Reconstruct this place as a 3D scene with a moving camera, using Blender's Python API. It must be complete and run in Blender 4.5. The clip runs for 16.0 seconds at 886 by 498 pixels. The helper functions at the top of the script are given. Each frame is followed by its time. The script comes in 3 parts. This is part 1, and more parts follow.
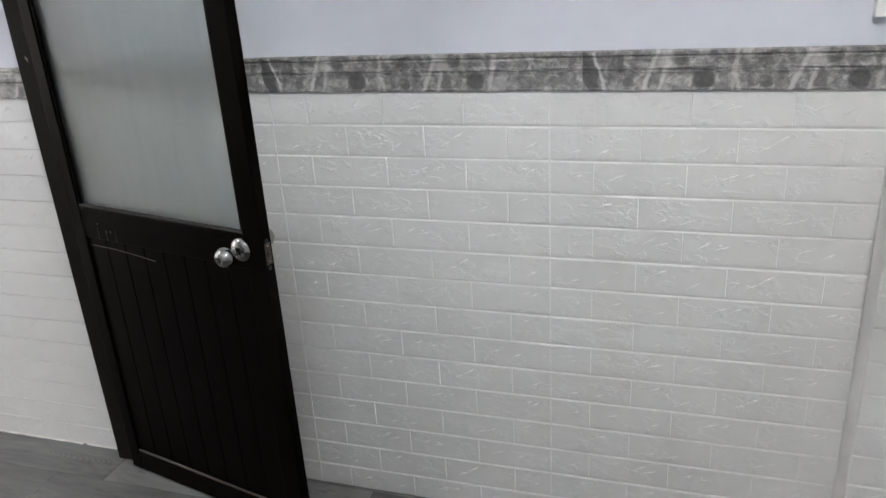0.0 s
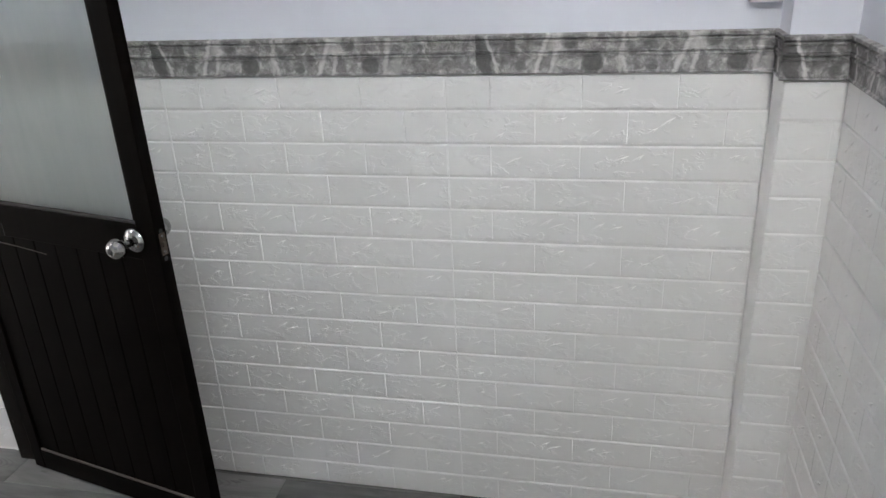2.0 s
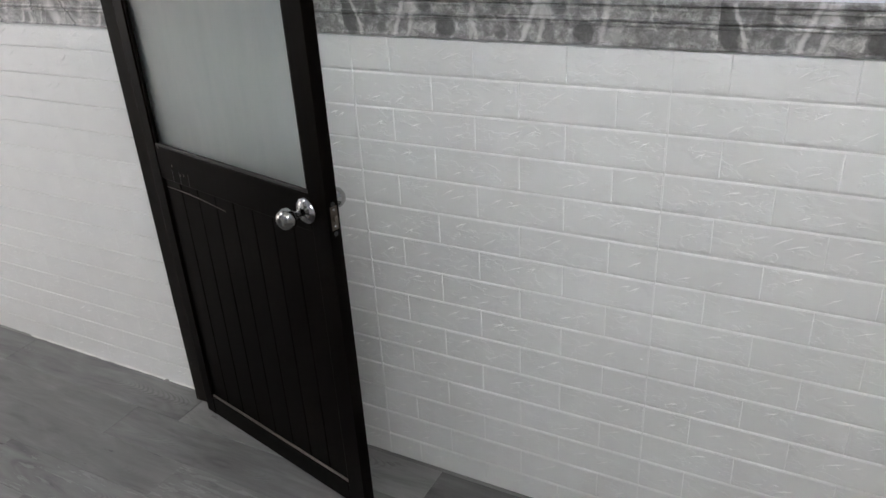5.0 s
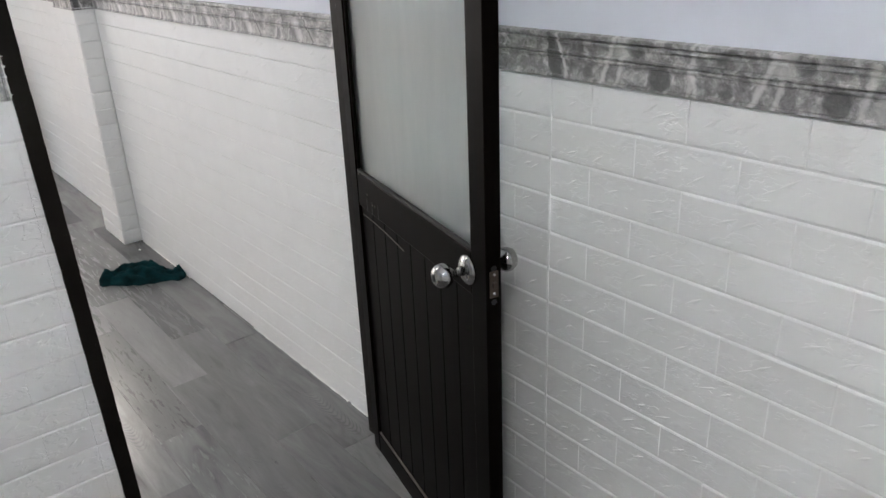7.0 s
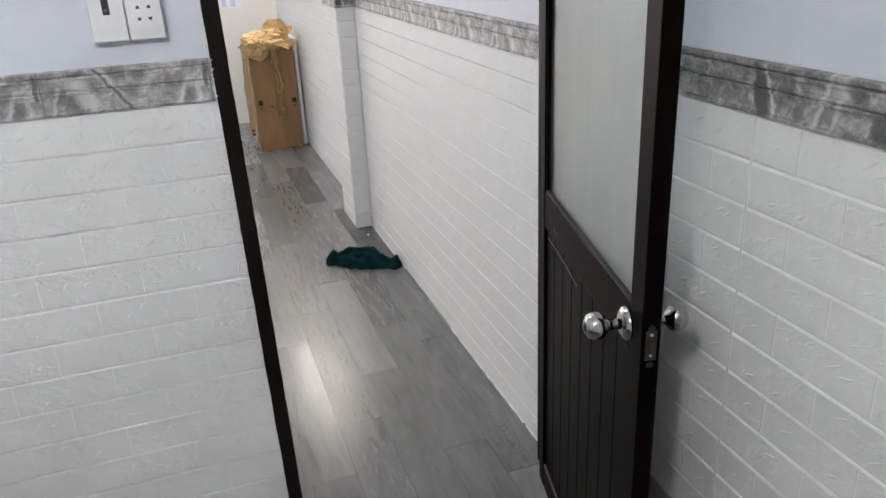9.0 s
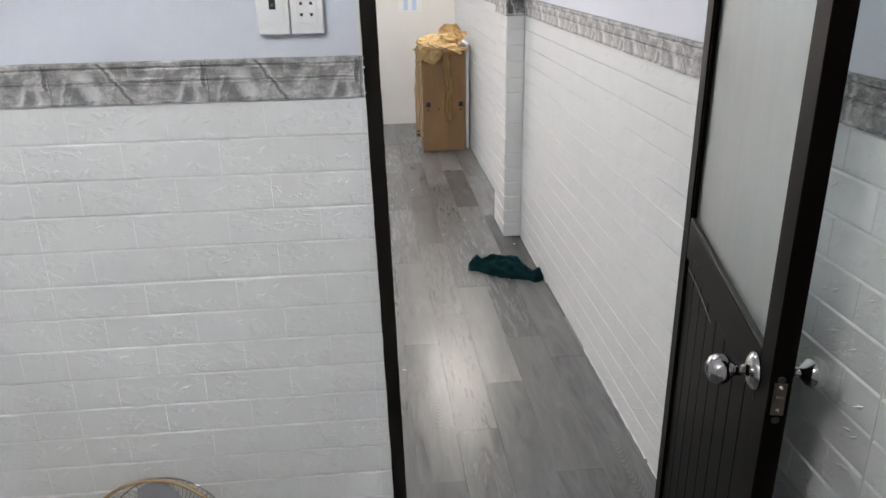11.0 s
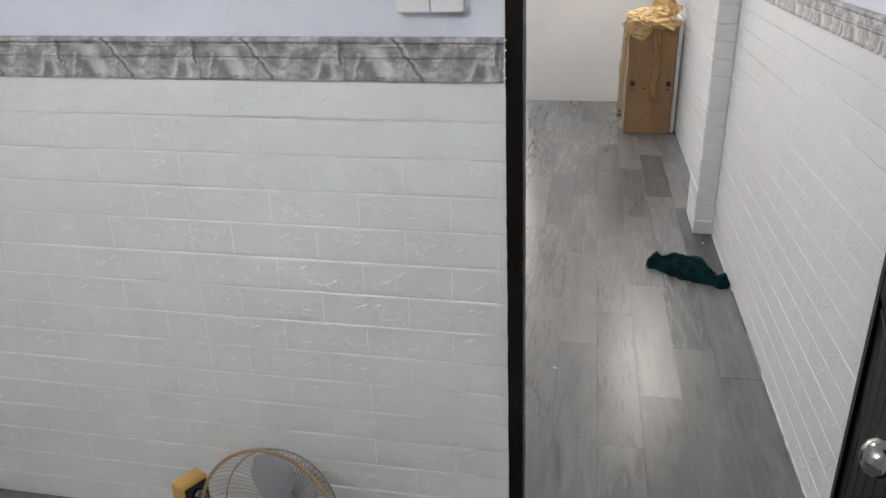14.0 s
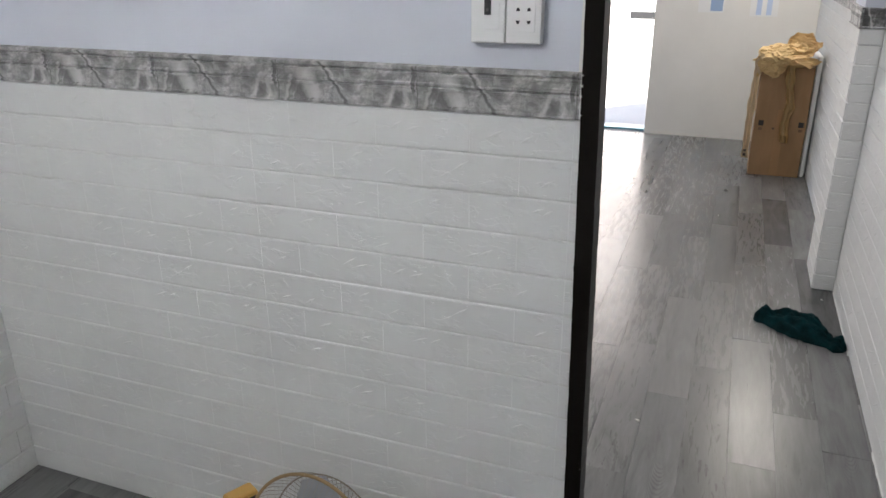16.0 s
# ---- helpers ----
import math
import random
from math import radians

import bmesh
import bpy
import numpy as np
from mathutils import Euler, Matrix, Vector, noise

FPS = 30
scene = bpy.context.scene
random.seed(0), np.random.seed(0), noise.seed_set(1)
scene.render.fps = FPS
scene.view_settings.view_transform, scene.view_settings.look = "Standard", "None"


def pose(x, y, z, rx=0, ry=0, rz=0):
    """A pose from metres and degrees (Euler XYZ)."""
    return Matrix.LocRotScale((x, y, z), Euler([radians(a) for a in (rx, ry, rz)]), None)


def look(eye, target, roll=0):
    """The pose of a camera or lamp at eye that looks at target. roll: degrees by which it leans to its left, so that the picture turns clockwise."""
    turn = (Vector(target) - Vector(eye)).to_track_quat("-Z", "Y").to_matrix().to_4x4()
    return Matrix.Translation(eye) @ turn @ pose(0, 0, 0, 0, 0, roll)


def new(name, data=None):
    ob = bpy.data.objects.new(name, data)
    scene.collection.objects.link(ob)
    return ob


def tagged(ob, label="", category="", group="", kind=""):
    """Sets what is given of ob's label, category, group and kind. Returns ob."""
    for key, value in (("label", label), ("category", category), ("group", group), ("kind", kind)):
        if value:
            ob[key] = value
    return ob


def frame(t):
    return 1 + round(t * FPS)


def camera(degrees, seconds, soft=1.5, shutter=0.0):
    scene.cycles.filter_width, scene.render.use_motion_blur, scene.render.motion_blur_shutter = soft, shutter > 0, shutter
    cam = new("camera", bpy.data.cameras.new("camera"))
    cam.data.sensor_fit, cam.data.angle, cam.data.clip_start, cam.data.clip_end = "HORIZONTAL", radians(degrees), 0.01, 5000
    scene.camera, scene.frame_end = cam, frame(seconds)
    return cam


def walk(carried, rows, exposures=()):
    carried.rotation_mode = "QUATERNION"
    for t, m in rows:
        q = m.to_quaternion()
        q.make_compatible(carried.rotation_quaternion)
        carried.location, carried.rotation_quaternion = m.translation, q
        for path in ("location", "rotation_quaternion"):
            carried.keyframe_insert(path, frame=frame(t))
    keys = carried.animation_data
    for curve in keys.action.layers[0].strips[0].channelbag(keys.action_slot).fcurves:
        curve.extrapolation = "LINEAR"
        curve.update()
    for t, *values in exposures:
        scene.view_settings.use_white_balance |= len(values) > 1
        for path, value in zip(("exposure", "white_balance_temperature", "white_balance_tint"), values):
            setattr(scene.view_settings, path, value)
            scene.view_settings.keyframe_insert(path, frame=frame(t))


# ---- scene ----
cam = camera(60.9, 16.0)
PATH = [
    (0, (-0.041, 0.005, 1.591), (-0.62, 1.774, 0.858), -3.5),
    (0.5, (0.007, 0.002, 1.612), (-0.511, 1.799, 0.903), -3.6),
    (1, (0.021, 0.008, 1.602), (-0.427, 1.819, 0.88), -3.1),
    (1.5, (0.023, 0.016, 1.594), (-0.367, 1.819, 0.82), -2.7),
    (2, (0.039, 0.028, 1.596), (-0.368, 1.82, 0.807), -2.9),
    (2.5, (0.046, 0.032, 1.594), (-0.403, 1.812, 0.799), -2.5),
    (3, (0.042, 0.046, 1.584), (-0.47, 1.801, 0.773), -2.3),
    (3.5, (0.031, 0.111, 1.581), (-0.546, 1.853, 0.785), -2.3),
    (4, (0.007, 0.219, 1.567), (-0.727, 1.909, 0.788), -1.9),
    (4.5, (-0.047, 0.255, 1.593), (-0.829, 1.881, 0.731), -2.8),
    (7, (-0.028, 0.651, 1.554), (-1.469, 1.797, 0.773), -2.4),
    (7.5, (-0.059, 0.716, 1.551), (-1.588, 1.764, 0.8), -2.5),
    (8, (-0.074, 0.748, 1.561), (-1.651, 1.7, 0.783), -3.6),
    (8.5, (-0.079, 0.817, 1.566), (-1.756, 1.571, 0.78), -3.1),
    (9, (-0.044, 0.873, 1.576), (-1.801, 1.448, 0.812), -2.8),
    (9.5, (-0.037, 0.896, 1.575), (-1.845, 1.309, 0.825), -2.0),
    (10, (-0.029, 0.907, 1.574), (-1.867, 1.21, 0.846), -1.4),
    (12.5, (-0.146, 1.016, 1.556), (-1.988, 1.017, 0.776), 0.2),
    (13, (-0.178, 1.035, 1.557), (-2.015, 0.962, 0.77), 0.7),
    (13.5, (-0.196, 1.051, 1.562), (-2.029, 0.933, 0.771), -0.5),
    (14, (-0.213, 1.105, 1.57), (-2.015, 0.745, 0.781), -1.4),
    (14.5, (-0.254, 1.155, 1.577), (-2.019, 0.602, 0.815), -0.3),
    (15, (-0.318, 1.182, 1.571), (-2.028, 0.493, 0.796), 0.1),
    (15.5, (-0.365, 1.18, 1.56), (-2.069, 0.473, 0.789), 0.1),
    (16, (-0.315, 1.201, 1.571), (-2.055, 0.537, 0.842), -0.3),
]
walk(cam, [(t, look(eye, target, roll)) for t, eye, target, roll in PATH],
     exposures=[(0, 2.88), (4.5, 2.88), (7, 2.94), (10, 2.94), (12.5, 2.88), (13.5, 2.87), (14.5, 2.72), (15, 2.60), (15.5, 2.52), (16, 2.60)])

# ---- world, sun, lamps ----
world = bpy.data.worlds.new("sky")
scene.world = world
world.use_nodes = True
wn = world.node_tree
sky = wn.nodes.new("ShaderNodeTexSky")
sky.sky_type, sky.sun_disc = "NISHITA", False
sky.sun_elevation, sky.sun_rotation = radians(42), radians(127)
wn.links.new(sky.outputs[0], wn.nodes["Background"].inputs[0])
wn.nodes["Background"].inputs[1].default_value = 0.10
sun = new("sun", bpy.data.lights.new("sun", "SUN"))
sun.data.energy, sun.data.angle, sun.data.color = 4.5, radians(0.5), (1.0, 0.95, 0.88)
sun.matrix_world = look((8, -6, 9), (0, 0, 0))


def area(name, eye, target, sx, sy, watts, colour):
    lamp = new(name, bpy.data.lights.new(name, "AREA"))
    lamp.data.shape, lamp.data.size, lamp.data.size_y = "RECTANGLE", sx, sy
    lamp.data.energy, lamp.data.color = watts, colour
    lamp.matrix_world = look(eye, target)
    return lamp


CEIL, YS = 2.9, -0.79
BULB_STRENGTH = 26.0    # the glowing globe on the room's east wall
area("hall_tube", (-6.5, 1.70, 2.43), (-6.3, 0.6, 0.0), 1.2, 0.06, 4.0, (1.0, 0.935, 0.85))
# assumed, unseen lamp; added to brighten the hall's near half
area("hall_fill", (-3.2, 0.3, CEIL - 0.07), (-3.2, 0.3, 0), 0.75, 0.6, 3.75, (0.985, 0.99, 0.985))


# ---- materials ----
def material(name, colour, rough=0.5, metal=0.0):
    m = bpy.data.materials.new(name)
    m.use_nodes = True
    b = m.node_tree.nodes["Principled BSDF"]
    b.inputs["Base Color"].default_value = (*colour, 1)
    b.inputs["Roughness"].default_value = rough
    b.inputs["Metallic"].default_value = metal
    return m, m.node_tree, b


def node(nt, kind, **inputs):
    n = nt.nodes.new(kind)
    for k, v in inputs.items():
        n.inputs[k.replace("_", " ")].default_value = v
    return n


def coords(nt, scale=(1, 1, 1), random_shift=0.0, rot=(0, 0, 0)):
    tc = nt.nodes.new("ShaderNodeTexCoord")
    mp = nt.nodes.new("ShaderNodeMapping")
    mp.inputs["Scale"].default_value = scale
    mp.inputs["Rotation"].default_value = rot
    nt.links.new(tc.outputs["Object"], mp.inputs["Vector"])
    if random_shift:
        oi = nt.nodes.new("ShaderNodeObjectInfo")
        mul = node(nt, "ShaderNodeMath")
        mul.operation = "MULTIPLY"
        mul.inputs[1].default_value = random_shift
        nt.links.new(oi.outputs["Random"], mul.inputs[0])
        nt.links.new(mul.outputs[0], mp.inputs["Location"])
    return mp.outputs[0]


def ramp(nt, source, stops):
    r = nt.nodes.new("ShaderNodeValToRGB")
    e = r.color_ramp.elements
    while len(e) < len(stops):
        e.new(0.5)
    for el, (p, c) in zip(e, stops):
        el.position, el.color = p, (*c, 1) if len(c) == 3 else c
    nt.links.new(source, r.inputs[0])
    return r.outputs[0]


def bump(nt, bsdf, height, strength, distance, base=None):
    b = nt.nodes.new("ShaderNodeBump")
    b.inputs["Strength"].default_value, b.inputs["Distance"].default_value = strength, distance
    nt.links.new(height, b.inputs["Height"])
    if base:
        nt.links.new(base, b.inputs["Normal"])
    nt.links.new(b.outputs[0], bsdf.inputs["Normal"])
    return b.outputs[0]


def noise_tex(nt, vec, scale, detail=4, rough=0.55, distortion=0.0):
    n = node(nt, "ShaderNodeTexNoise", Scale=scale, Detail=detail, Roughness=rough, Distortion=distortion)
    nt.links.new(vec, n.inputs["Vector"])
    return n.outputs["Fac"]


def mix(nt, fac, a, b, blend="MIX"):
    m = nt.nodes.new("ShaderNodeMix")
    m.data_type, m.blend_type = "RGBA", blend
    for s, sock in ((fac, m.inputs["Factor"]), (a, m.inputs["A"]), (b, m.inputs["B"])):
        if isinstance(s, (int, float)):
            sock.default_value = s
        elif isinstance(s, tuple):
            m.inputs["A" if sock == m.inputs["A"] else "B"].default_value = (*s, 1)
        else:
            nt.links.new(s, sock)
    return m.outputs["Result"]


def g(v):
    return (v, v, v)


def foam_material():
    m, nt, b = material("white_foam_brick", (0.78, 0.782, 0.778), 0.55)
    b.inputs["Specular IOR Level"].default_value = 0.14
    v = coords(nt, random_shift=40.0)
    stain = ramp(nt, noise_tex(nt, v, 9, 5), [(0.3, (0.765, 0.765, 0.755)), (0.7, (0.795, 0.795, 0.785))])
    nt.links.new(stain, b.inputs["Base Color"])
    v2 = coords(nt, (1, 2.0, 1), 40.0, (0, 0, 0.35))
    lump = ramp(nt, noise_tex(nt, v2, 21, 3.0, 0.6, 0.35), [(0.50, g(0)), (0.53, g(0.8)), (0.60, g(1)), (0.72, g(0.55))])
    where = ramp(nt, noise_tex(nt, coords(nt, (1, 1.3, 1), 23.0), 11, 2), [(0.44, g(0)), (0.55, g(1))])
    n1 = bump(nt, b, mix(nt, 1.0, lump, where, "MULTIPLY"), 0.42, 0.0025)
    fine = noise_tex(nt, v, 120, 3)
    bump(nt, b, fine, 0.10, 0.001, n1)
    return m


def paint_material(name, c, rough=0.55):
    m, nt, b = material(name, c, rough)
    v = coords(nt)
    lo, hi = tuple(x * 0.95 for x in c), tuple(min(x * 1.03, 0.9) for x in c)
    nt.links.new(ramp(nt, noise_tex(nt, v, 2.2, 6), [(0.3, lo), (0.7, hi)]), b.inputs["Base Color"])
    bump(nt, b, noise_tex(nt, v, 180, 3), 0.12, 0.001)
    return m


def calc(nt, op, a, b=0.0, c=0.0):
    n = nt.nodes.new("ShaderNodeMath")
    n.operation = op
    for k, v in enumerate((a, b, c)):
        if isinstance(v, (int, float)):
            n.inputs[k].default_value = v
        else:
            nt.links.new(v, n.inputs[k])
    return n.outputs[0]


def marble_material(name, period, blobs, veins, joint, light, fine=(42, 0.7)):
    """A print that repeats every period metres along the strip. blobs: (u, z, half width, half height, lean, depth); veins: (u at the foot,
    lean, half width, strength, lowest z, highest z)."""
    m, nt, b = material(name, (0.3, 0.29, 0.28), 0.38)
    tc = nt.nodes.new("ShaderNodeTexCoord")
    sx, cx = nt.nodes.new("ShaderNodeSeparateXYZ"), nt.nodes.new("ShaderNodeCombineXYZ")
    nt.links.new(tc.outputs["Object"], sx.inputs[0])
    u0 = calc(nt, "FLOORED_MODULO", sx.outputs["X"], period)
    nt.links.new(u0, cx.inputs["X"])
    nt.links.new(sx.outputs["Z"], cx.inputs["Y"])
    v = cx.outputs[0]
    warp = node(nt, "ShaderNodeTexNoise", Scale=34.0, Detail=5.0, Roughness=0.65)
    nt.links.new(v, warp.inputs["Vector"])
    add = nt.nodes.new("ShaderNodeVectorMath")
    add.operation = "MULTIPLY_ADD"
    add.inputs[1].default_value = (0.022, 0.022, 0.0)
    nt.links.new(warp.outputs["Color"], add.inputs[0])
    nt.links.new(v, add.inputs[2])
    sw = nt.nodes.new("ShaderNodeSeparateXYZ")
    nt.links.new(add.outputs[0], sw.inputs[0])
    u, z = calc(nt, "SUBTRACT", sw.outputs["X"], 0.011), calc(nt, "SUBTRACT", sw.outputs["Y"], 0.011)
    lo, hi = light
    cloud = ramp(nt, noise_tex(nt, add.outputs[0], fine[0], 8, 0.62, 0.5), [(0.35, g(lo * 0.7)), (0.47, g(lo)), (0.55, g(hi * 1.1)), (0.66, g(min(hi * 1.7, 0.7)))])
    fleck = ramp(nt, noise_tex(nt, add.outputs[0], 150, 6, 0.75, 0.9), [(0.34, g(0.62)), (0.5, g(1.0)), (0.66, g(1.42))])
    base = mix(nt, fine[1], cloud, fleck, "MULTIPLY")
    for bu, bz, ru, rz, lean, depth in blobs:
        du = calc(nt, "DIVIDE", calc(nt, "SUBTRACT", calc(nt, "SUBTRACT", u, bu), calc(nt, "MULTIPLY", calc(nt, "SUBTRACT", z, bz), lean)), ru)
        dz = calc(nt, "DIVIDE", calc(nt, "SUBTRACT", z, bz), rz)
        d = calc(nt, "ADD", calc(nt, "MULTIPLY", du, du), calc(nt, "MULTIPLY", dz, dz))
        fac = ramp(nt, d, [(0.0, g(depth)), (0.6, g(depth * 0.95)), (1.0, g(0))])
        base = mix(nt, fac, base, mix(nt, 0.6, g(lo * 0.36), fleck, "MULTIPLY"))
    for vu, lean, half, strength, z0, z1 in veins:
        d = calc(nt, "ABSOLUTE", calc(nt, "SUBTRACT", calc(nt, "SUBTRACT", u, vu), calc(nt, "MULTIPLY", z, lean)))
        line = ramp(nt, calc(nt, "DIVIDE", d, half * 3.2), [(0.0, g(abs(strength))), (0.35, g(abs(strength) * 0.8)), (0.8, g(0))])
        inside = calc(nt, "MULTIPLY", calc(nt, "GREATER_THAN", z, z0), calc(nt, "LESS_THAN", z, z1))
        base = mix(nt, calc(nt, "MULTIPLY", line, inside), base, g(0.70) if strength > 0 else g(lo * 0.35))
    if joint:
        near = calc(nt, "LESS_THAN", u0, joint)
        base = mix(nt, calc(nt, "MULTIPLY", near, 0.7), base, g(lo * 0.4))
    warm = mix(nt, 1.0, base, (1.0, 0.98, 0.965), "MULTIPLY")
    nt.links.new(warm, b.inputs["Base Color"])
    bump(nt, b, noise_tex(nt, add.outputs[0], 80, 6, 0.7), 1.0, 0.004)
    return m


def plank_material():
    m, nt, b = material("grey_vinyl_plank", (0.2, 0.195, 0.19), 0.33)
    oi = nt.nodes.new("ShaderNodeObjectInfo")
    v = coords(nt, (1.0, 9, 1), 60.0)
    grain = noise_tex(nt, v, 7.0, 8, 0.66, 0.5)
    tone = ramp(nt, oi.outputs["Random"], [(0.0, (0.112, 0.111, 0.110)), (0.35, (0.155, 0.154, 0.153)), (0.7, (0.178, 0.177, 0.175)), (1.0, (0.208, 0.206, 0.204))])
    streak = ramp(nt, grain, [(0.28, g(0.86)), (0.5, g(1.0)), (0.72, g(1.10))])
    patches = ramp(nt, noise_tex(nt, coords(nt, (0.8, 4.5, 1), 60.0), 3.0, 4, 0.6, 1.0), [(0.30, g(0.60)), (0.43, g(0.90)), (0.57, g(1.04)), (0.70, g(1.22))])
    sep = nt.nodes.new("ShaderNodeSeparateXYZ")
    tc = nt.nodes.new("ShaderNodeTexCoord")
    nt.links.new(tc.outputs["Object"], sep.inputs[0])
    off = calc(nt, "MULTIPLY", calc(nt, "SUBTRACT", oi.outputs["Random"], 0.5), 0.05)
    y = calc(nt, "SUBTRACT", sep.outputs["Y"], off)
    wobble = noise_tex(nt, coords(nt, (1.5, 5, 1), 60.0), 5.0, 2, 0.5)
    arch = calc(nt, "ADD", calc(nt, "ADD", sep.outputs["X"], calc(nt, "MULTIPLY", calc(nt, "MULTIPLY", y, y), 70.0)), calc(nt, "MULTIPLY", wobble, 0.045))
    wave = calc(nt, "SINE", calc(nt, "MULTIPLY", arch, 260.0))
    lines = ramp(nt, calc(nt, "MULTIPLY_ADD", wave, 0.5, 0.5), [(0.0, g(0.74)), (0.45, g(1.0)), (1.0, g(1.07))])
    inner = ramp(nt, calc(nt, "MULTIPLY", calc(nt, "ABSOLUTE", y), 1.0), [(0.018, g(0.95)), (0.034, g(0.0))])
    patchy = ramp(nt, noise_tex(nt, coords(nt, (1.0, 2.0, 1), 43.0), 2.2, 2), [(0.58, g(0.0)), (0.65, g(0.9))])
    where = mix(nt, 1.0, inner, patchy, "MULTIPLY")
    rings = mix(nt, where, g(1.0), lines)
    c = mix(nt, 1.0, mix(nt, 1.0, mix(nt, 1.0, tone, streak, "MULTIPLY"), patches, "MULTIPLY"), rings, "MULTIPLY")
    nt.links.new(c, b.inputs["Base Color"])
    sheen = ramp(nt, calc(nt, "FRACT", calc(nt, "MULTIPLY", oi.outputs["Random"], 7.0)), [(0.0, g(0.20)), (1.0, g(0.34))])
    nt.links.new(mix(nt, 0.5, sheen, ramp(nt, grain, [(0.3, g(0.31)), (0.7, g(0.22))])), b.inputs["Roughness"])
    n1 = bump(nt, b, grain, 0.035, 0.001)
    bump(nt, b, noise_tex(nt, coords(nt, (1, 1, 1), 60.0), 7, 2), 0.05, 0.004, n1)
    return m


def wood_material(name, c, rough):
    m, nt, b = material(name, c, rough)
    v = coords(nt, (16, 16, 1.0), 20.0)
    f = noise_tex(nt, v, 4, 6, 0.6)
    nt.links.new(ramp(nt, f, [(0.3, tuple(x * 0.65 for x in c)), (0.7, tuple(x * 1.35 for x in c))]), b.inputs["Base Color"])
    b.inputs["Specular IOR Level"].default_value = 0.028
    n1 = bump(nt, b, f, 0.12, 0.001)
    bump(nt, b, noise_tex(nt, coords(nt), 6, 2), 0.04, 0.004, n1)
    return m


def jamb_material():
    m, nt, b = material("worn_black_jamb", (0.004, 0.0034, 0.003), 0.4)
    f = noise_tex(nt, coords(nt, (1, 1, 0.55)), 38, 5, 0.7)
    nt.links.new(ramp(nt, f, [(0.0, (0.006, 0.005, 0.0042)), (0.685, (0.012, 0.0098, 0.008)), (0.71, (0.30, 0.29, 0.28))]), b.inputs["Base Color"])
    b.inputs["Specular IOR Level"].default_value = 0.1
    bump(nt, b, noise_tex(nt, coords(nt), 25, 4), 0.35, 0.003)
    return m


def frosted_material():
    m, nt, b = material("frosted_glass", (0.70, 0.75, 0.745), 0.56)
    b.inputs["Transmission Weight"].default_value = 1.0
    b.inputs["IOR"].default_value = 1.35
    dirt = noise_tex(nt, coords(nt, (7, 1, 1.1)), 3.0, 6, 0.6)
    nt.links.new(ramp(nt, dirt, [(0.3, (0.69, 0.745, 0.74)), (0.7, (0.80, 0.84, 0.835))]), b.inputs["Base Color"])
    bump(nt, b, noise_tex(nt, coords(nt), 60, 3), 0.08, 0.001)
    return m


def card_material():
    m, nt, b = material("cardboard", (0.42, 0.25, 0.12), 0.75)
    f = noise_tex(nt, coords(nt, (1, 1, 0.3)), 12, 5)
    nt.links.new(ramp(nt, f, [(0.3, (0.27, 0.155, 0.072)), (0.7, (0.36, 0.21, 0.10))]), b.inputs["Base Color"])
    bump(nt, b, noise_tex(nt, coords(nt, (1, 30, 1)), 8, 2), 0.15, 0.001)
    return m


def cloth_material():
    m, nt, b = material("teal_towel", (0.008, 0.055, 0.06), 0.9)
    b.inputs["Specular IOR Level"].default_value = 0.12
    f = noise_tex(nt, coords(nt), 22, 4)
    nt.links.new(ramp(nt, f, [(0.3, (0.0010, 0.0085, 0.0100)), (0.7, (0.0026, 0.0330, 0.0370))]), b.inputs["Base Color"])
    bump(nt, b, noise_tex(nt, coords(nt), 160, 4), 0.3, 0.002)
    return m


FOAM = foam_material()
BLUE = paint_material("pale_blue_paint", (0.670, 0.692, 0.757))
PLASTER = paint_material("white_plaster", (0.76, 0.755, 0.73))
CREAM = paint_material("cream_wall_panel", (0.78, 0.765, 0.735), 0.4)
MARBLE = marble_material("printed_marble", 0.835,
                         [(0.016, 0.040, 0.020, 0.060, -0.22, 0.9), (0.268, 0.026, 0.026, 0.026, 0.0, 0.9), (0.578, 0.026, 0.024, 0.026, 0.0, 0.9), (0.075, 0.055, 0.018, 0.035, 0.2, 0.55),
                          (0.215, 0.072, 0.020, 0.018, 0.0, 0.7), (0.525, 0.074, 0.018, 0.017, 0.0, 0.6), (0.40, 0.068, 0.024, 0.020, 0.3, 0.5), (0.395, 0.020, 0.018, 0.016, 0.0, 0.6), (0.70, 0.022, 0.032, 0.016, 0.0, 0.5), (0.105, 0.020, 0.014, 0.018, 0.0, 0.45)],
                         [(0.052, -0.32, 0.0022, 0.75, 0.0, 0.09), (0.136, 0.34, 0.0034, 0.85, 0.0, 0.09), (0.172, 0.22, 0.0026, 0.7, 0.0, 0.06), (0.443, 0.42, 0.0034, 0.85, 0.0, 0.09), (0.480, 0.3, 0.0026, 0.7, 0.0, 0.05), (0.178, 0.1, 0.009, 0.55, 0.052, 0.09),
                          (0.485, 0.1, 0.010, 0.6, 0.052, 0.09), (0.328, 0.05, 0.0028, 0.5, 0.0, 0.09), (0.345, -0.4, 0.0022, 0.6, 0.0, 0.045), (0.612, 0.15, 0.0030, 0.6, 0.0, 0.09), (0.640, 0.1, 0.007, 0.4, 0.0, 0.05)], 0.0, (0.24, 0.33))
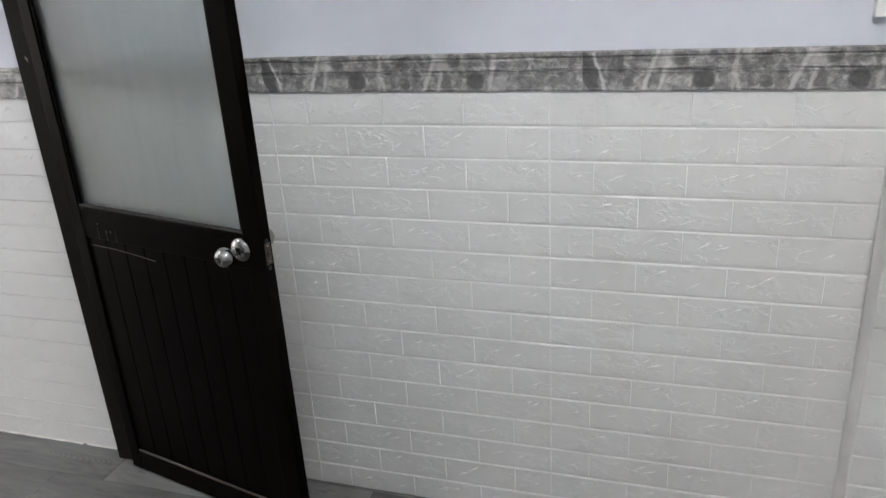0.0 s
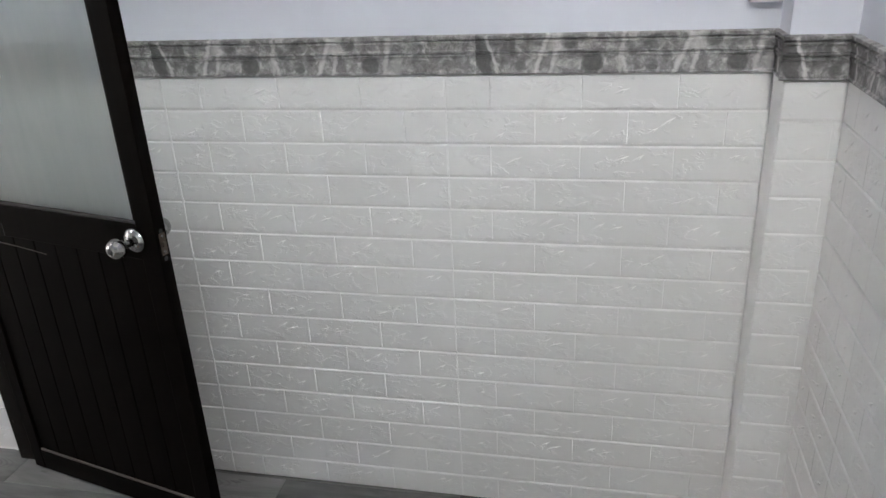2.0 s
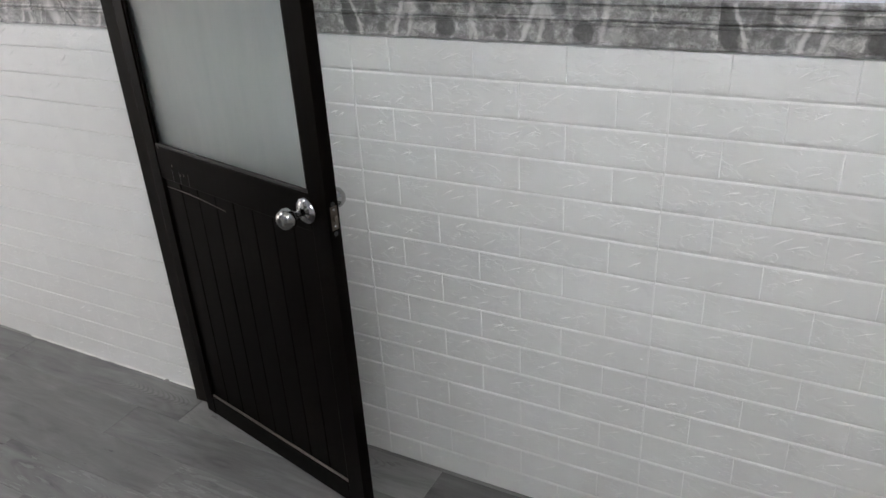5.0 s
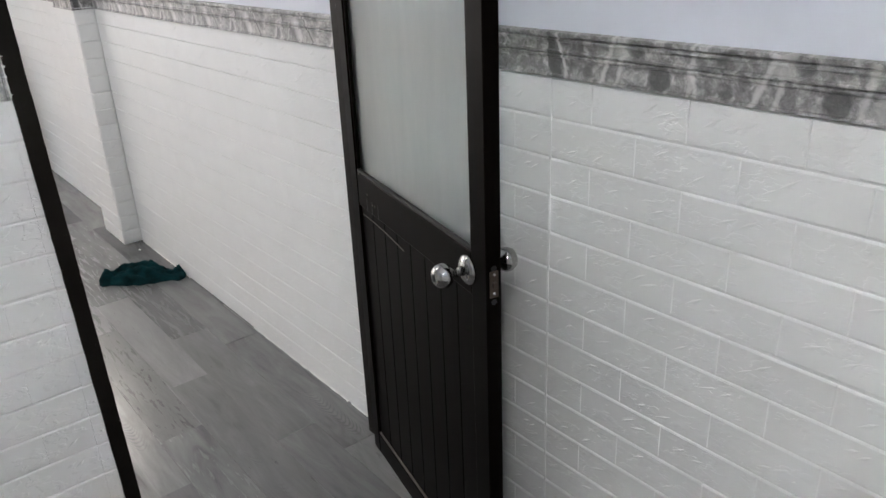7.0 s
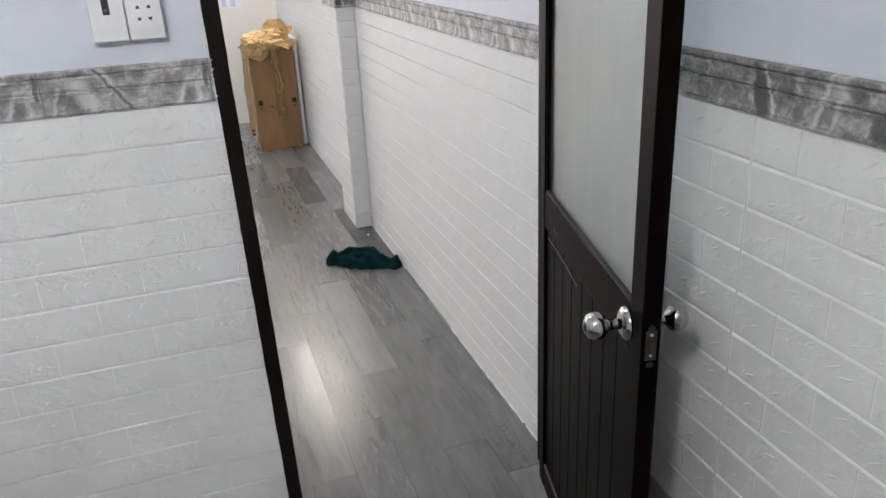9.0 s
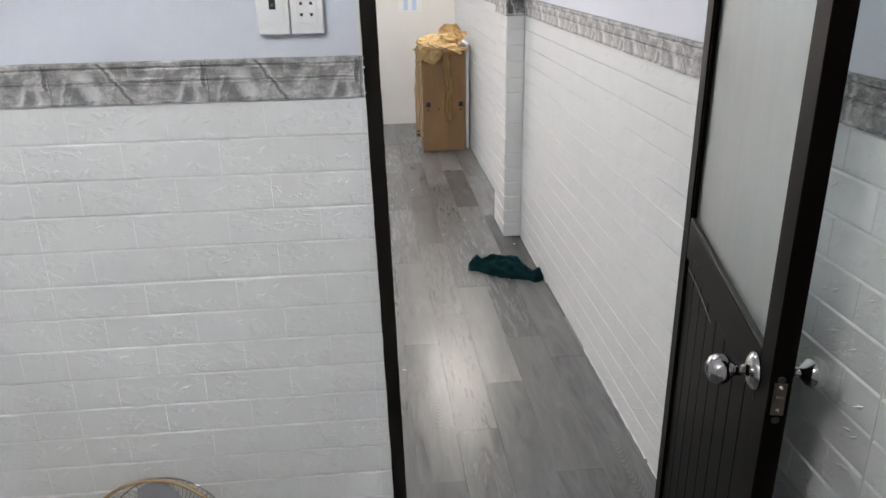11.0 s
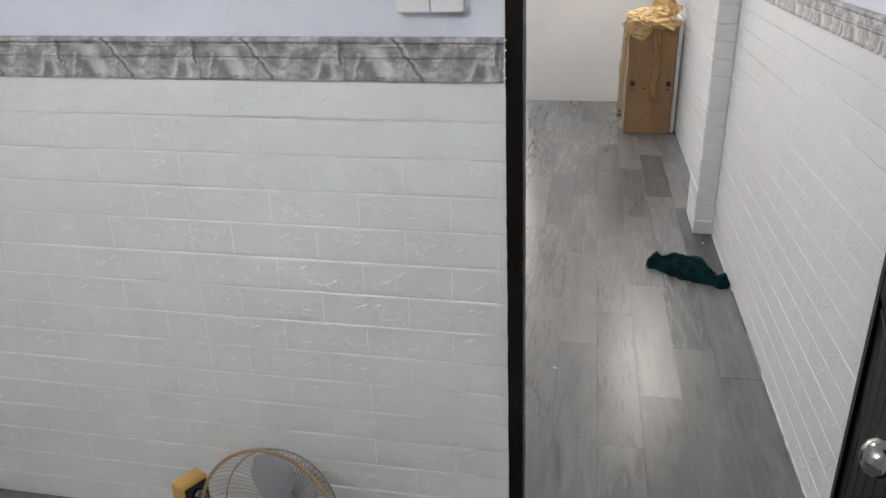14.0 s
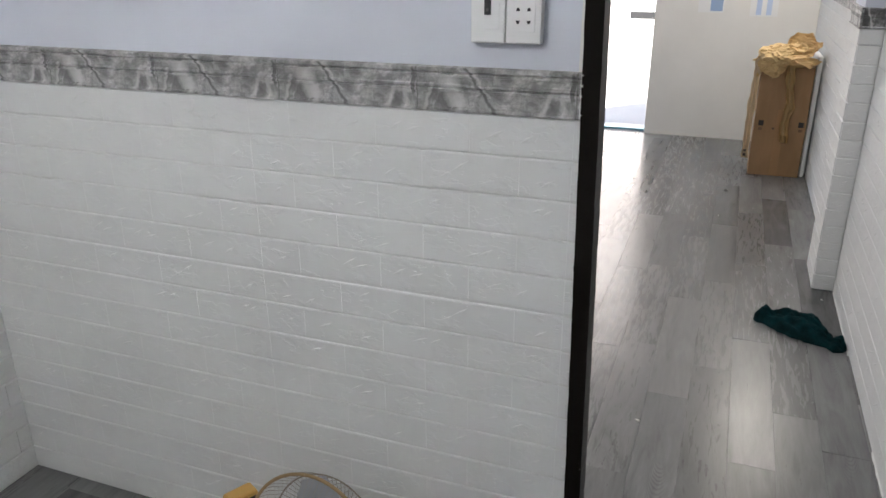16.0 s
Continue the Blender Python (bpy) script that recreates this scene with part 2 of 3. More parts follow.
MARBLE_B = marble_material("pale_printed_marble", 0.332,
                           [(0.062, 0.022, 0.022, 0.030, 0.35, 0.6), (0.035, 0.030, 0.010, 0.028, 0.4, 0.45), (0.29, 0.018, 0.020, 0.018, 0.3, 0.5), (0.325, 0.060, 0.006, 0.034, 0.0, 0.8), (0.195, 0.075, 0.018, 0.010, 0.0, 0.35), (0.245, 0.016, 0.022, 0.014, 0.0, 0.35)],
                           [(0.094, -0.35, 0.010, 0.75, 0.012, 0.075), (0.094, 0.1, 0.0045, 0.7, 0.0, 0.04), (0.172, -0.72, 0.0024, -0.85, 0.0, 0.09), (0.180, -0.72, 0.0020, 0.6, 0.03, 0.09), (0.262, 0.5, 0.0026, 0.65, 0.0, 0.06), (0.304, 0.1, 0.003, 0.45, 0.0, 0.05), (0.016, 0.3, 0.0022, 0.55, 0.0, 0.06)], 0.0022, (0.32, 0.40), (26, 0.45))
PLANK = plank_material()
DOORWOOD = wood_material("dark_brown_lacquered_wood", (0.0030, 0.0022, 0.0017), 0.36)
JAMB = jamb_material()
FROST = frosted_material()
CHROME = material("chrome", (0.42, 0.415, 0.41), 0.15, 1.0)[0]
BRASS = material("tarnished_metal", (0.13, 0.105, 0.085), 0.45, 1.0)[0]
DUSTY = material("dusty_dark_bead", (0.022, 0.020, 0.019), 0.6)[0]
BEAD = material("worn_and_lit_brown", (0.085, 0.072, 0.062), 0.5)[0]
CARD = card_material()
PAPER = paint_material("kraft_packing_paper", (0.66, 0.46, 0.22), 0.7)
PALEPAPER = paint_material("pale_packing_paper", (0.68, 0.54, 0.36), 0.7)
CLOTH = cloth_material()
PLASTIC = material("white_plastic", (0.80, 0.80, 0.79), 0.3)[0]
GREYPLASTIC = material("grey_plastic", (0.10, 0.10, 0.10), 0.4)[0]
BLACK = material("black_plastic", (0.012, 0.012, 0.013), 0.4)[0]
AMBER = material("amber_plastic", (0.62, 0.36, 0.10), 0.35)[0]
RING = material("tan_plastic_rim", (0.40, 0.27, 0.13), 0.4)[0]
BLADE = material("smoky_grey_plastic", (0.50, 0.51, 0.54), 0.25)[0]
# darker than the front wires: shade at the back of the guard, painted in
SHADEWIRE = material("shaded_brown_wire", (0.30, 0.26, 0.215), 0.5)[0]
WIRE = material("cream_wire", (0.46, 0.43, 0.38), 0.4)[0]
DARKGAP = material("plank_joint", (0.14, 0.138, 0.135), 0.8)[0]
PINK = paint_material("pale_pink_stucco", (0.74, 0.66, 0.64))
TEAL = material("teal_tile", (0.10, 0.32, 0.36), 0.3)[0]
ASPHALT = paint_material("concrete_ground", (0.42, 0.41, 0.39), 0.85)
BLUEPRINT = material("blue_poster_print", (0.30, 0.41, 0.60), 0.4)[0]
PALEBLUE = material("pale_blue_print", (0.50, 0.60, 0.78), 0.4)[0]
PAPERWHITE = material("white_poster_paper", (0.8, 0.8, 0.8), 0.5)[0]
LAMPGLOW, _, glow = material("glowing_globe", (0.9, 0.9, 0.9), 0.4)
glow.inputs["Emission Color"].default_value = (0.985, 0.968, 0.945, 1)
glow.inputs["Emission Strength"].default_value = BULB_STRENGTH


# ---- building helpers ----
def mesh_of(name, bm, mats, smooth=False):
    me = bpy.data.meshes.new(name)
    bmesh.ops.recalc_face_normals(bm, faces=bm.faces)
    bm.to_mesh(me)
    bm.free()
    for m in mats if isinstance(mats, (list, tuple)) else [mats]:
        me.materials.append(m)
    if smooth:
        me.polygons.foreach_set("use_smooth", [True] * len(me.polygons))
    return me


def thing(name, bm, mats, label, category, group="", kind="", smooth=False, m=None):
    ob = new(name, mesh_of(name, bm, mats, smooth))
    if m is not None:
        ob.matrix_world = m
    return tagged(ob, label, category, group, kind)


def holder(name, m, label, category, group="", kind=""):
    ob = new(name)
    ob.empty_display_size = 0.05
    ob.matrix_world = m
    return tagged(ob, label, category, group, kind)


def part(name, bm, mat, parent, label="", smooth=False, m=None):
    ob = new(name, mesh_of(name, bm, mat, smooth))
    ob.parent = parent
    if m is not None:
        ob.matrix_basis = m
    return tagged(ob, label)


def box(bm, x0, x1, y0, y1, z0, z1, bevel=0.0, mi=0, seg=2):
    vs = [bm.verts.new((x, y, z)) for x in (x0, x1) for y in (y0, y1) for z in (z0, z1)]
    fs = [bm.faces.new([vs[i] for i in f]) for f in ((0, 1, 3, 2), (4, 6, 7, 5), (0, 4, 5, 1), (2, 3, 7, 6), (0, 2, 6, 4), (1, 5, 7, 3))]
    for f in fs:
        f.material_index = mi
    if bevel:
        es = list({e for f in fs for e in f.edges})
        bmesh.ops.bevel(bm, geom=es, offset=bevel, segments=seg, profile=0.5, affect="EDGES")
    return bm


def boxm(*a, **k):
    return box(bmesh.new(), *a, **k)


def lathe(profile, n=28, bm=None):
    """Turns (radius, height) pairs round the z axis."""
    bm = bm or bmesh.new()
    rings = []
    for r, z in profile:
        if r < 1e-6:
            rings.append([bm.verts.new((0, 0, z))])
        else:
            rings.append([bm.verts.new((r * math.cos(2 * math.pi * i / n), r * math.sin(2 * math.pi * i / n), z)) for i in range(n)])
    for a, b in zip(rings, rings[1:]):
        for i in range(n):
            j = (i + 1) % n
            q = [a[i % len(a)], a[j % len(a)], b[j % len(b)], b[i % len(b)]]
            q = list(dict.fromkeys(q))
            if len(q) > 2:
                bm.faces.new(q)
    return bm


def tube(path, r, n=6, closed=False, bm=None):
    bm = bm or bmesh.new()
    pts = [Vector(p) for p in path]
    rings = []
    for i, p in enumerate(pts):
        if closed:
            d = pts[(i + 1) % len(pts)] - pts[i - 1]
        else:
            d = pts[min(i + 1, len(pts) - 1)] - pts[max(i - 1, 0)]
        d.normalize()
        up = Vector((0, 0, 1)) if abs(d.z) < 0.9 else Vector((1, 0, 0))
        a = d.cross(up).normalized()
        c = d.cross(a).normalized()
        rings.append([bm.verts.new(p + r * (math.cos(2 * math.pi * k / n) * a + math.sin(2 * math.pi * k / n) * c)) for k in range(n)])
    for i in range(len(rings) if closed else len(rings) - 1):
        A, B = rings[i], rings[(i + 1) % len(rings)]
        for k in range(n):
            bm.faces.new((A[k], A[(k + 1) % n], B[(k + 1) % n], B[k]))
    if not closed:
        bm.faces.new(rings[0])
        bm.faces.new(rings[-1])
    return bm


# ---- plan ----
YA, XB, XR, XE = 1.795, -1.765, 0.52, -7.5   # faces of the room's and hall's walls
TOP = 1.27       # top of the brick panels
ROW = TOP / 15
PANEL = 0.752
DEEP = 0.0046     # how far a brick stands out of its wall


def wall(name, spans, label):
    """spans: boxes (x0, x1, y0, y1, z0, z1); below the border they are white foam, above it blue paint."""
    bm = bmesh.new()
    for x0, x1, y0, y1, z0, z1 in spans:
        if z0 < TOP + 0.02 < z1:
            box(bm, x0, x1, y0, y1, z0, TOP + 0.02, mi=0)
            box(bm, x0, x1, y0, y1, TOP + 0.02, z1, mi=1)
        else:
            box(bm, x0, x1, y0, y1, z0, z1, mi=1 if z0 >= TOP else 0)
    return thing(name, bm, [FOAM, BLUE], label, "wall", kind="structure")


B2 = YA + DEEP
wall_a = wall("wall_north", [(XE - 0.1, XR + 0.15, B2, B2 + 0.14, 0, CEIL)], "white foam brick wainscot below pale blue painted wall")
wall_b = wall("wall_west", [(XB - 0.10, XB - DEEP, YS, 0.945, 0, CEIL), (XB - 0.10, XB - DEEP, 0.945, B2, 2.09, CEIL)], "white brick panelled partition beside the open door")
wall_r = wall("wall_east", [(XR + DEEP, XR + 0.15, YS, B2, 0, CEIL)], "white brick panelled wall meeting the corner column")
wall_s = wall("wall_south", [(XE - 0.1, XR + 0.15, YS - 0.15, YS - DEEP, 0, CEIL)], "white brick panelled long wall")
thing("wall_end", boxm(XE - 0.12, XE, 0.48, B2, 0, CEIL), CREAM, "plain cream wall panel at the hall's end", "wall", kind="structure")
thing("lintel", boxm(XE - 0.12, XE, YS - DEEP, 0.48, 2.45, CEIL), CREAM, "plain cream wall above the street entrance", "wall", kind="structure")
thing("ceiling", boxm(XE - 0.12, XR + 0.15, YS - 0.15, B2 + 0.14, CEIL, CEIL + 0.12), PLASTER, "plain white plaster ceiling", "ceiling", kind="structure")
floor = thing("floor", boxm(XE - 0.12, XR + 0.15, YS - 0.15, B2 + 0.14, -0.2, -0.004), DARKGAP, "grey wood-look vinyl plank floor", "floor", kind="structure")


def column(name, x0, x1, y0, label):
    bm = bmesh.new()
    box(bm, x0, x1, y0 + DEEP, B2, 0, TOP + 0.02, 0.004)
    box(bm, x0 + 0.001, x1 - 0.001, y0 + DEEP, B2, TOP + 0.02, CEIL, mi=1)
    return thing(name, bm, [FOAM, BLUE], label, "column", kind="structure")


col_room = column("column_1", 0.396, XR + DEEP + 0.002, 1.695, "narrow white brick clad column in the room corner")
col_hall = column("column_2", -4.52, -4.19, 1.695, "white brick clad column against the hall wall")

# marbled border mouldings
PROFILE = ((0.000, 0.000), (0.000, 0.008), (0.002, 0.012), (0.006, 0.012), (0.008, 0.008), (0.040, 0.008), (0.042, 0.012), (0.046, 0.012),
           (0.048, 0.007), (0.051, 0.012), (0.055, 0.012), (0.057, 0.008), (0.070, 0.009), (0.072, 0.013), (0.076, 0.013), (0.078, 0.008), (0.082, 0.014), (0.089, 0.014), (0.091, 0.000))


def border(at, yaw, length, label="grey marbled moulded border strip", mat=None, start=0.0):
    """start: where in the print the strip begins."""
    bm = bmesh.new()
    rows = [[bm.verts.new((x, -p, z)) for z, p in PROFILE] for x in (start, start + length)]
    for i in range(len(PROFILE) - 1):
        bm.faces.new((rows[0][i], rows[1][i], rows[1][i + 1], rows[0][i + 1]))
    bm.faces.new(rows[0])
    bm.faces.new(rows[1][::-1])
    return thing("trim", bm, mat or MARBLE, label, "border", kind="structure", m=pose(*at, 0, 0, yaw) @ pose(-start, 0, 0))


border((-1.762, YA + 0.004, TOP), 0, 0.396 + 1.762, start=0.168)
border((0.396 + 0.004, YA, TOP), -90, 0.098)
border((0.386, 1.695 + 0.004, TOP), 0, XR - 0.386)
border((XR + 0.004, 1.69, TOP), -90, 1.69 - YS)
border((XB - 0.004, YS + 0.01, TOP), 90, 0.9215 - YS, mat=MARBLE_B, start=0.287)
part("caulk_bead", tube([(XB + 0.004 + 0.002 * math.sin(k * 2.3), 0.934 + 0.001 * math.sin(k * 1.7), TOP + 0.004 + k * 0.007) for k in range(13)], 0.0035, 6), PLASTER, wall_b, "", True)
border((XR, YS - 0.004, TOP), 180, XR - XB)
border((-4.19, YA + 0.004, TOP - 0.015), 0, 4.19 + XB - 0.105, mat=MARBLE_B)
border((-4.194, 1.690, TOP - 0.015), 90, 0.10)
border((-4.53, 1.695 + 0.004, TOP - 0.015), 0, 0.35)
border((XE, YA + 0.004, TOP - 0.015), 0, -4.52 - XE)

# ---- door frame ----
bm = bmesh.new()
rows = []
for k in range(105):
    z = 2.09 * k / 104
    lean = 0.024 * (1.27 - z) / 1.27
    wob = [0.0010 * noise.noise(Vector((z * 11, c * 7.0, 1))) + 0.0012 * noise.noise(Vector((z * 40, c * 3.0, 2))) for c in range(4)]
    rows.append([bm.verts.new((x + 0.3 * wob[c], y + lean + wob[c], z)) for c, (x, y) in enumerate(((XB - 0.062, 0.935), (XB + 0.008, 0.935), (XB + 0.008, 0.971), (XB - 0.062, 0.971)))])
for p, q in zip(rows, rows[1:]):
    for c in range(4):
        bm.faces.new((p[c], p[(c + 1) % 4], q[(c + 1) % 4], q[c]))
bm.faces.new(rows[0])
bm.faces.new(rows[-1])
frame_1 = holder("door_frame", pose(0, 0, 0), "worn black-brown wooden door frame with chipped paint", "door frame", kind="structure")
part("left_jamb", bm, JAMB, frame_1, "chipped black-brown jamb")
part("hinge_jamb", boxm(XB - 0.092, XB + 0.004, 1.752, YA - 0.001, 0, 2.09, 0.003), JAMB, frame_1)
part("head", boxm(XB - 0.108, XB + 0.008, 0.962, 1.752, 2.03, 2.09, 0.003), JAMB, frame_1)
part("filler_strip", boxm(XB - 0.098, XB - 0.002, 0.925, 0.96, 0, 2.09), PLASTER, frame_1, "bare white plaster strip beside the jamb")


# ---- the door leaf ----
def door_leaf():
    L, T = 0.765, 0.034
    d = holder("door_1", pose(-1.766, 1.716, 0, 0, 0, -12.9), "open dark brown wooden door with frosted glass above boards", "door", kind="structure")
    part("hinge_stile", boxm(0, 0.046, 0, T, 0.012, 2.02, 0.002), DOORWOOD, d)
    part("lock_stile", boxm(L - 0.063, L, 0, T, 0.012, 2.02, 0.002), DOORWOOD, d)
    part("top_rail", boxm(0.0465, L - 0.0635, 0.001, T - 0.001, 1.94, 2.02, 0.002), DOORWOOD, d)
    part("middle_rail", boxm(0.0465, L - 0.0635, 0.001, T - 0.001, 0.858, 0.955, 0.003), DOORWOOD, d)
    part("bottom_rail", boxm(0.0465, L - 0.0635, 0.001, T - 0.001, 0.012, 0.085, 0.003), DOORWOOD, d)
    for z0, z1 in ((0.955, 0.962), (1.932, 1.94)):
        part("glazing_bead", boxm(0.048, L - 0.065, 0.002, 0.013, z0, z1, 0.002), DUSTY if z0 < 1 else DOORWOOD, d)
    for x0 in (0.0465, L - 0.0715):
        part("glazing_bead", boxm(x0, x0 + 0.008, 0.004, 0.013, 0.963, 1.931, 0.002), DOORWOOD, d)
    part("glass_pane", boxm(0.048, L - 0.065, 0.0145, 0.0195, 0.956, 1.939), FROST, d, "dusty frosted glass pane")
    n = 8
    w = (L - 0.1095) / n
    for i in range(n):
        x0 = 0.0465 + i * w
        part("board", boxm(x0 + 0.0008, x0 + w - 0.0008, 0.008, T - 0.008, 0.0855, 0.8575, 0.0018, seg=1), DOORWOOD, d)
    part("board_backing", boxm(0.048, L - 0.065, 0.014, T - 0.014, 0.086, 0.857), BLACK, d)
    # paler than the rails: dust and the light on this ledge, put into the colour
    part("lower_bead", boxm(0.048, L - 0.065, 0.002, 0.0075, 0.0855, 0.0925, 0.0015), BEAD, d, "bead on the bottom rail, its lit dusty edge painted pale")
    part("scuff", tube([(0.055 + 0.028 * k, 0.0072, 0.832 + 0.004 * math.sin(k * 0.35) - 0.0010 * k) for k in range(11)], 0.0013, 5), BEAD, d, "thin pale scratch across the boards")
    for x, z in ((0.115, 0.905), (0.150, 0.884), (0.168, 0.886), (0.060, 0.949)):
        part("paint_chip", boxm(x, x + 0.004, 0.0002, 0.0011, z, z + 0.006, 0.0004), BEAD, d, "pale paint chip")
    for x in (0.112, 0.148, 0.190):
        part("groove", boxm(x, x + 0.0022, 0.0004, 0.0012, 0.859, 0.896), BLACK, d)
    for side in (-1, 1):
        m = pose(0.690 if side < 0 else 0.686, 0 if side < 0 else T, 0.912, 90 if side < 0 else -90)
        k = part("door_knob", lathe([(0, 0.080), (0.012, 0.079), (0.021, 0.074), (0.026, 0.064), (0.0265, 0.055), (0.022, 0.046), (0.013, 0.039), (0.010, 0.033), (0.010, 0.010), (0, 0.010)]), CHROME, d, "polished chrome door knob", True, m)
        part("rosette", lathe([(0.011, 0.014), (0.020, 0.013), (0.030, 0.008), (0.033, 0.003), (0.033, 0.0005), (0, 0.0005)]), CHROME, k, "", True)
        part("keyhole", lathe([(0, 0.0808), (0.008, 0.0808), (0.009, 0.0785)], 16), BLACK, k, "", True)
    lp = part("lock_plate", boxm(L, L + 0.0016, 0.007, 0.027, 0.876, 0.934, 0.0006), BRASS, d, "tarnished metal latch plate with screws")
    for z in (0.885, 0.926):
        part("screw", lathe([(0, 0.0012), (0.003, 0.0010), (0.0036, 0.0001)], 12), CHROME, lp, "", True, pose(L + 0.0016, 0.017, z, 0, 90, 0))
    part("latch", boxm(L + 0.0016, L + 0.008, 0.011, 0.022, 0.898, 0.912, 0.002), BRASS, lp)
    part("bolt_hole", lathe([(0, 0.0006), (0.006, 0.0006), (0.0065, 0.0001)], 14), BLACK, d, "", False, pose(L, 0.017, 0.866, 0, 90, 0))
    part("bolt_hole", lathe([(0, 0.0006), (0.006, 0.0006), (0.0065, 0.0001)], 14), BLACK, d, "", False, pose(L, 0.017, 0.939, 0, 90, 0))
    return d


door_leaf()


# ---- sockets and switches ----
def trapezoid(w0, w1, h, t):
    bm = bmesh.new()
    pts = ((-w0 / 2, -h / 2), (w0 / 2, -h / 2), (w1 / 2, h / 2), (-w1 / 2, h / 2))
    a = [bm.verts.new((x, 0, z)) for x, z in pts]
    b = [bm.verts.new((x, -t, z)) for x, z in pts]
    bm.faces.new(a)
    bm.faces.new(b[::-1])
    for i in range(4):
        bm.faces.new((a[i], a[(i + 1) % 4], b[(i + 1) % 4], b[i]))
    return bm


def socket(at, yaw, turned, label):
    s = holder("wall_socket", pose(*at, 0, 0, yaw), label, "socket", "wall sockets")
    part("plate", boxm(-0.034, 0.034, -0.026, 0, 0, 0.118, 0.0025), PLASTIC, s)
    part("insert", boxm(-0.0225, 0.0225, -0.0272, -0.026, 0.022, 0.096, 0.0005), PLASTIC, s)
    for z in (0.052, 0.075):
        for x in (-0.0105, 0.0105):
            tilt = 90 if turned else (0 if z > 0.06 else 180)
            if turned and x > 0:
                tilt = -90
            part("slot", trapezoid(0.008, 0.004, 0.006, 0.0006), BLACK, s, "", False, pose(x, -0.0272, z - (0.018 if turned else 0.012), 0, tilt, 0))
    return s


def switch(at, yaw, label):
    s = holder("wall_switch", pose(*at, 0, 0, yaw), label, "switch")
    part("plate", boxm(-0.034, 0.034, -0.026, 0, 0, 0.118, 0.0025), PLASTIC, s)
    part("insert", boxm(-0.0225, 0.0225, -0.0272, -0.026, 0.025, 0.096, 0.0005), PLASTIC, s)
    slot = part("slider_slot", boxm(-0.0068, 0.0068, -0.0280, -0.0272, 0.052, 0.084, 0.0003), BLACK, s, "black recessed slider slot")
    part("slider", boxm(-0.003, 0.003, -0.030, -0.028, 0.058, 0.064, 0.001), GREYPLASTIC, slot)
    part("pull_knob", boxm(-0.003, 0.003, -0.033, -0.028, 0.080, 0.092, 0.001), BLACK, slot)
    return s


socket((XB - DEEP, 0.8195, 1.411), 90, False, "white plastic double socket plate on blue wall")
switch((XB - DEEP, 0.7495, 1.411), 90, "white plastic slider switch plate beside the socket")
socket((0.360, B2, 1.418), 0, True, "white plastic socket plate beside the corner column")

# ---- the hall ----
# tall carton with packing paper
carton = holder("cardboard_box", pose(-6.33, 1.387, 0, 0, 0, 0), "tall brown cardboard box overflowing with packing paper", "box")
BW, BD, BH = 0.352, 0.26, 0.80
part("front_wall", boxm(-0.006, 0, 0, BW, 0.002, BH, 0.001), CARD, carton)
part("back_wall", boxm(-BD, -BD + 0.006, 0, BW, 0.002, BH, 0.001), CARD, carton)
part("side_wall", boxm(-BD + 0.006, -0.006, 0, 0.006, 0.002, BH, 0.001), CARD, carton)
part("side_wall", boxm(-BD + 0.006, -0.006, BW - 0.006, BW, 0.002, BH + 0.02, 0.001), CARD, carton)
part("bottom", boxm(-BD + 0.006, -0.006, 0.006, BW - 0.006, 0.002, 0.008), CARD, carton)
part("tape", boxm(0.0002, 0.0010, 0.15, 0.205, 0.003, 0.50), material("brown_tape", (0.36, 0.20, 0.085), 0.3)[0], carton, "shiny brown packing tape")
for y0 in (0.028, 0.300):
    part("printed_mark", boxm(0.0002, 0.0010, y0, y0 + 0.036, 0.375, 0.415), BLACK, carton)
    part("printed_mark", boxm(0.0002, 0.0010, y0 + 0.004, y0 + 0.030, 0.342, 0.362), material("faded_print", (0.16, 0.09, 0.05), 0.7)[0], carton)
part("printed_mark", boxm(0.0002, 0.0010, 0.125, 0.142, 0.352, 0.364), BLACK, carton)


def crumpled(cx, cy, cz, rx, ry, rz, seed, sub=4, amp=0.42):
    bm = bmesh.new()
    bmesh.ops.create_icosphere(bm, subdivisions=sub, radius=1.0)
    for v in bm.verts:
        p = v.co.copy()
        q = p * 1.7 + Vector((seed * 3.1, seed, -seed))
        d = noise.noise(q) + 0.6 * abs(noise.noise(q * 2.3)) + 0.35 * noise.noise(q * 5.0)
        p *= 1 + amp * d
        v.co = (cx + rx * p.x, cy + ry * p.y, cz + rz * p.z)
    return bm


def strip(path, width, across, amp, seed, n=40):
    """A crumpled paper band hung along path."""
    bm = bmesh.new()
    pts = [Vector(p) for p in path]
    rows = []
    for i in range(n + 1):
        f = i / n * (len(pts) - 1)
        k = min(int(f), len(pts) - 2)
        p = pts[k].lerp(pts[k + 1], f - k)
        row = []
        for j in range(7):
            s = (j / 6 - 0.5) * width * (0.8 + 0.4 * noise.noise(Vector((i * 0.21, seed, 0))))
            o = Vector(across) * s
            o += Vector((1, 0, 0)) * amp * (noise.noise(Vector((i * 0.35, j * 0.8, seed))) + 0.6 * math.sin(j * 1.9 + seed))
            row.append(bm.verts.new(p + o))
        rows.append(row)
    for a, b in zip(rows, rows[1:]):
        for j in range(6):
            bm.faces.new((a[j], a[j + 1], b[j + 1], b[j]))
    bmesh.ops.solidify(bm, geom=list(bm.faces), thickness=0.002)
    return bm


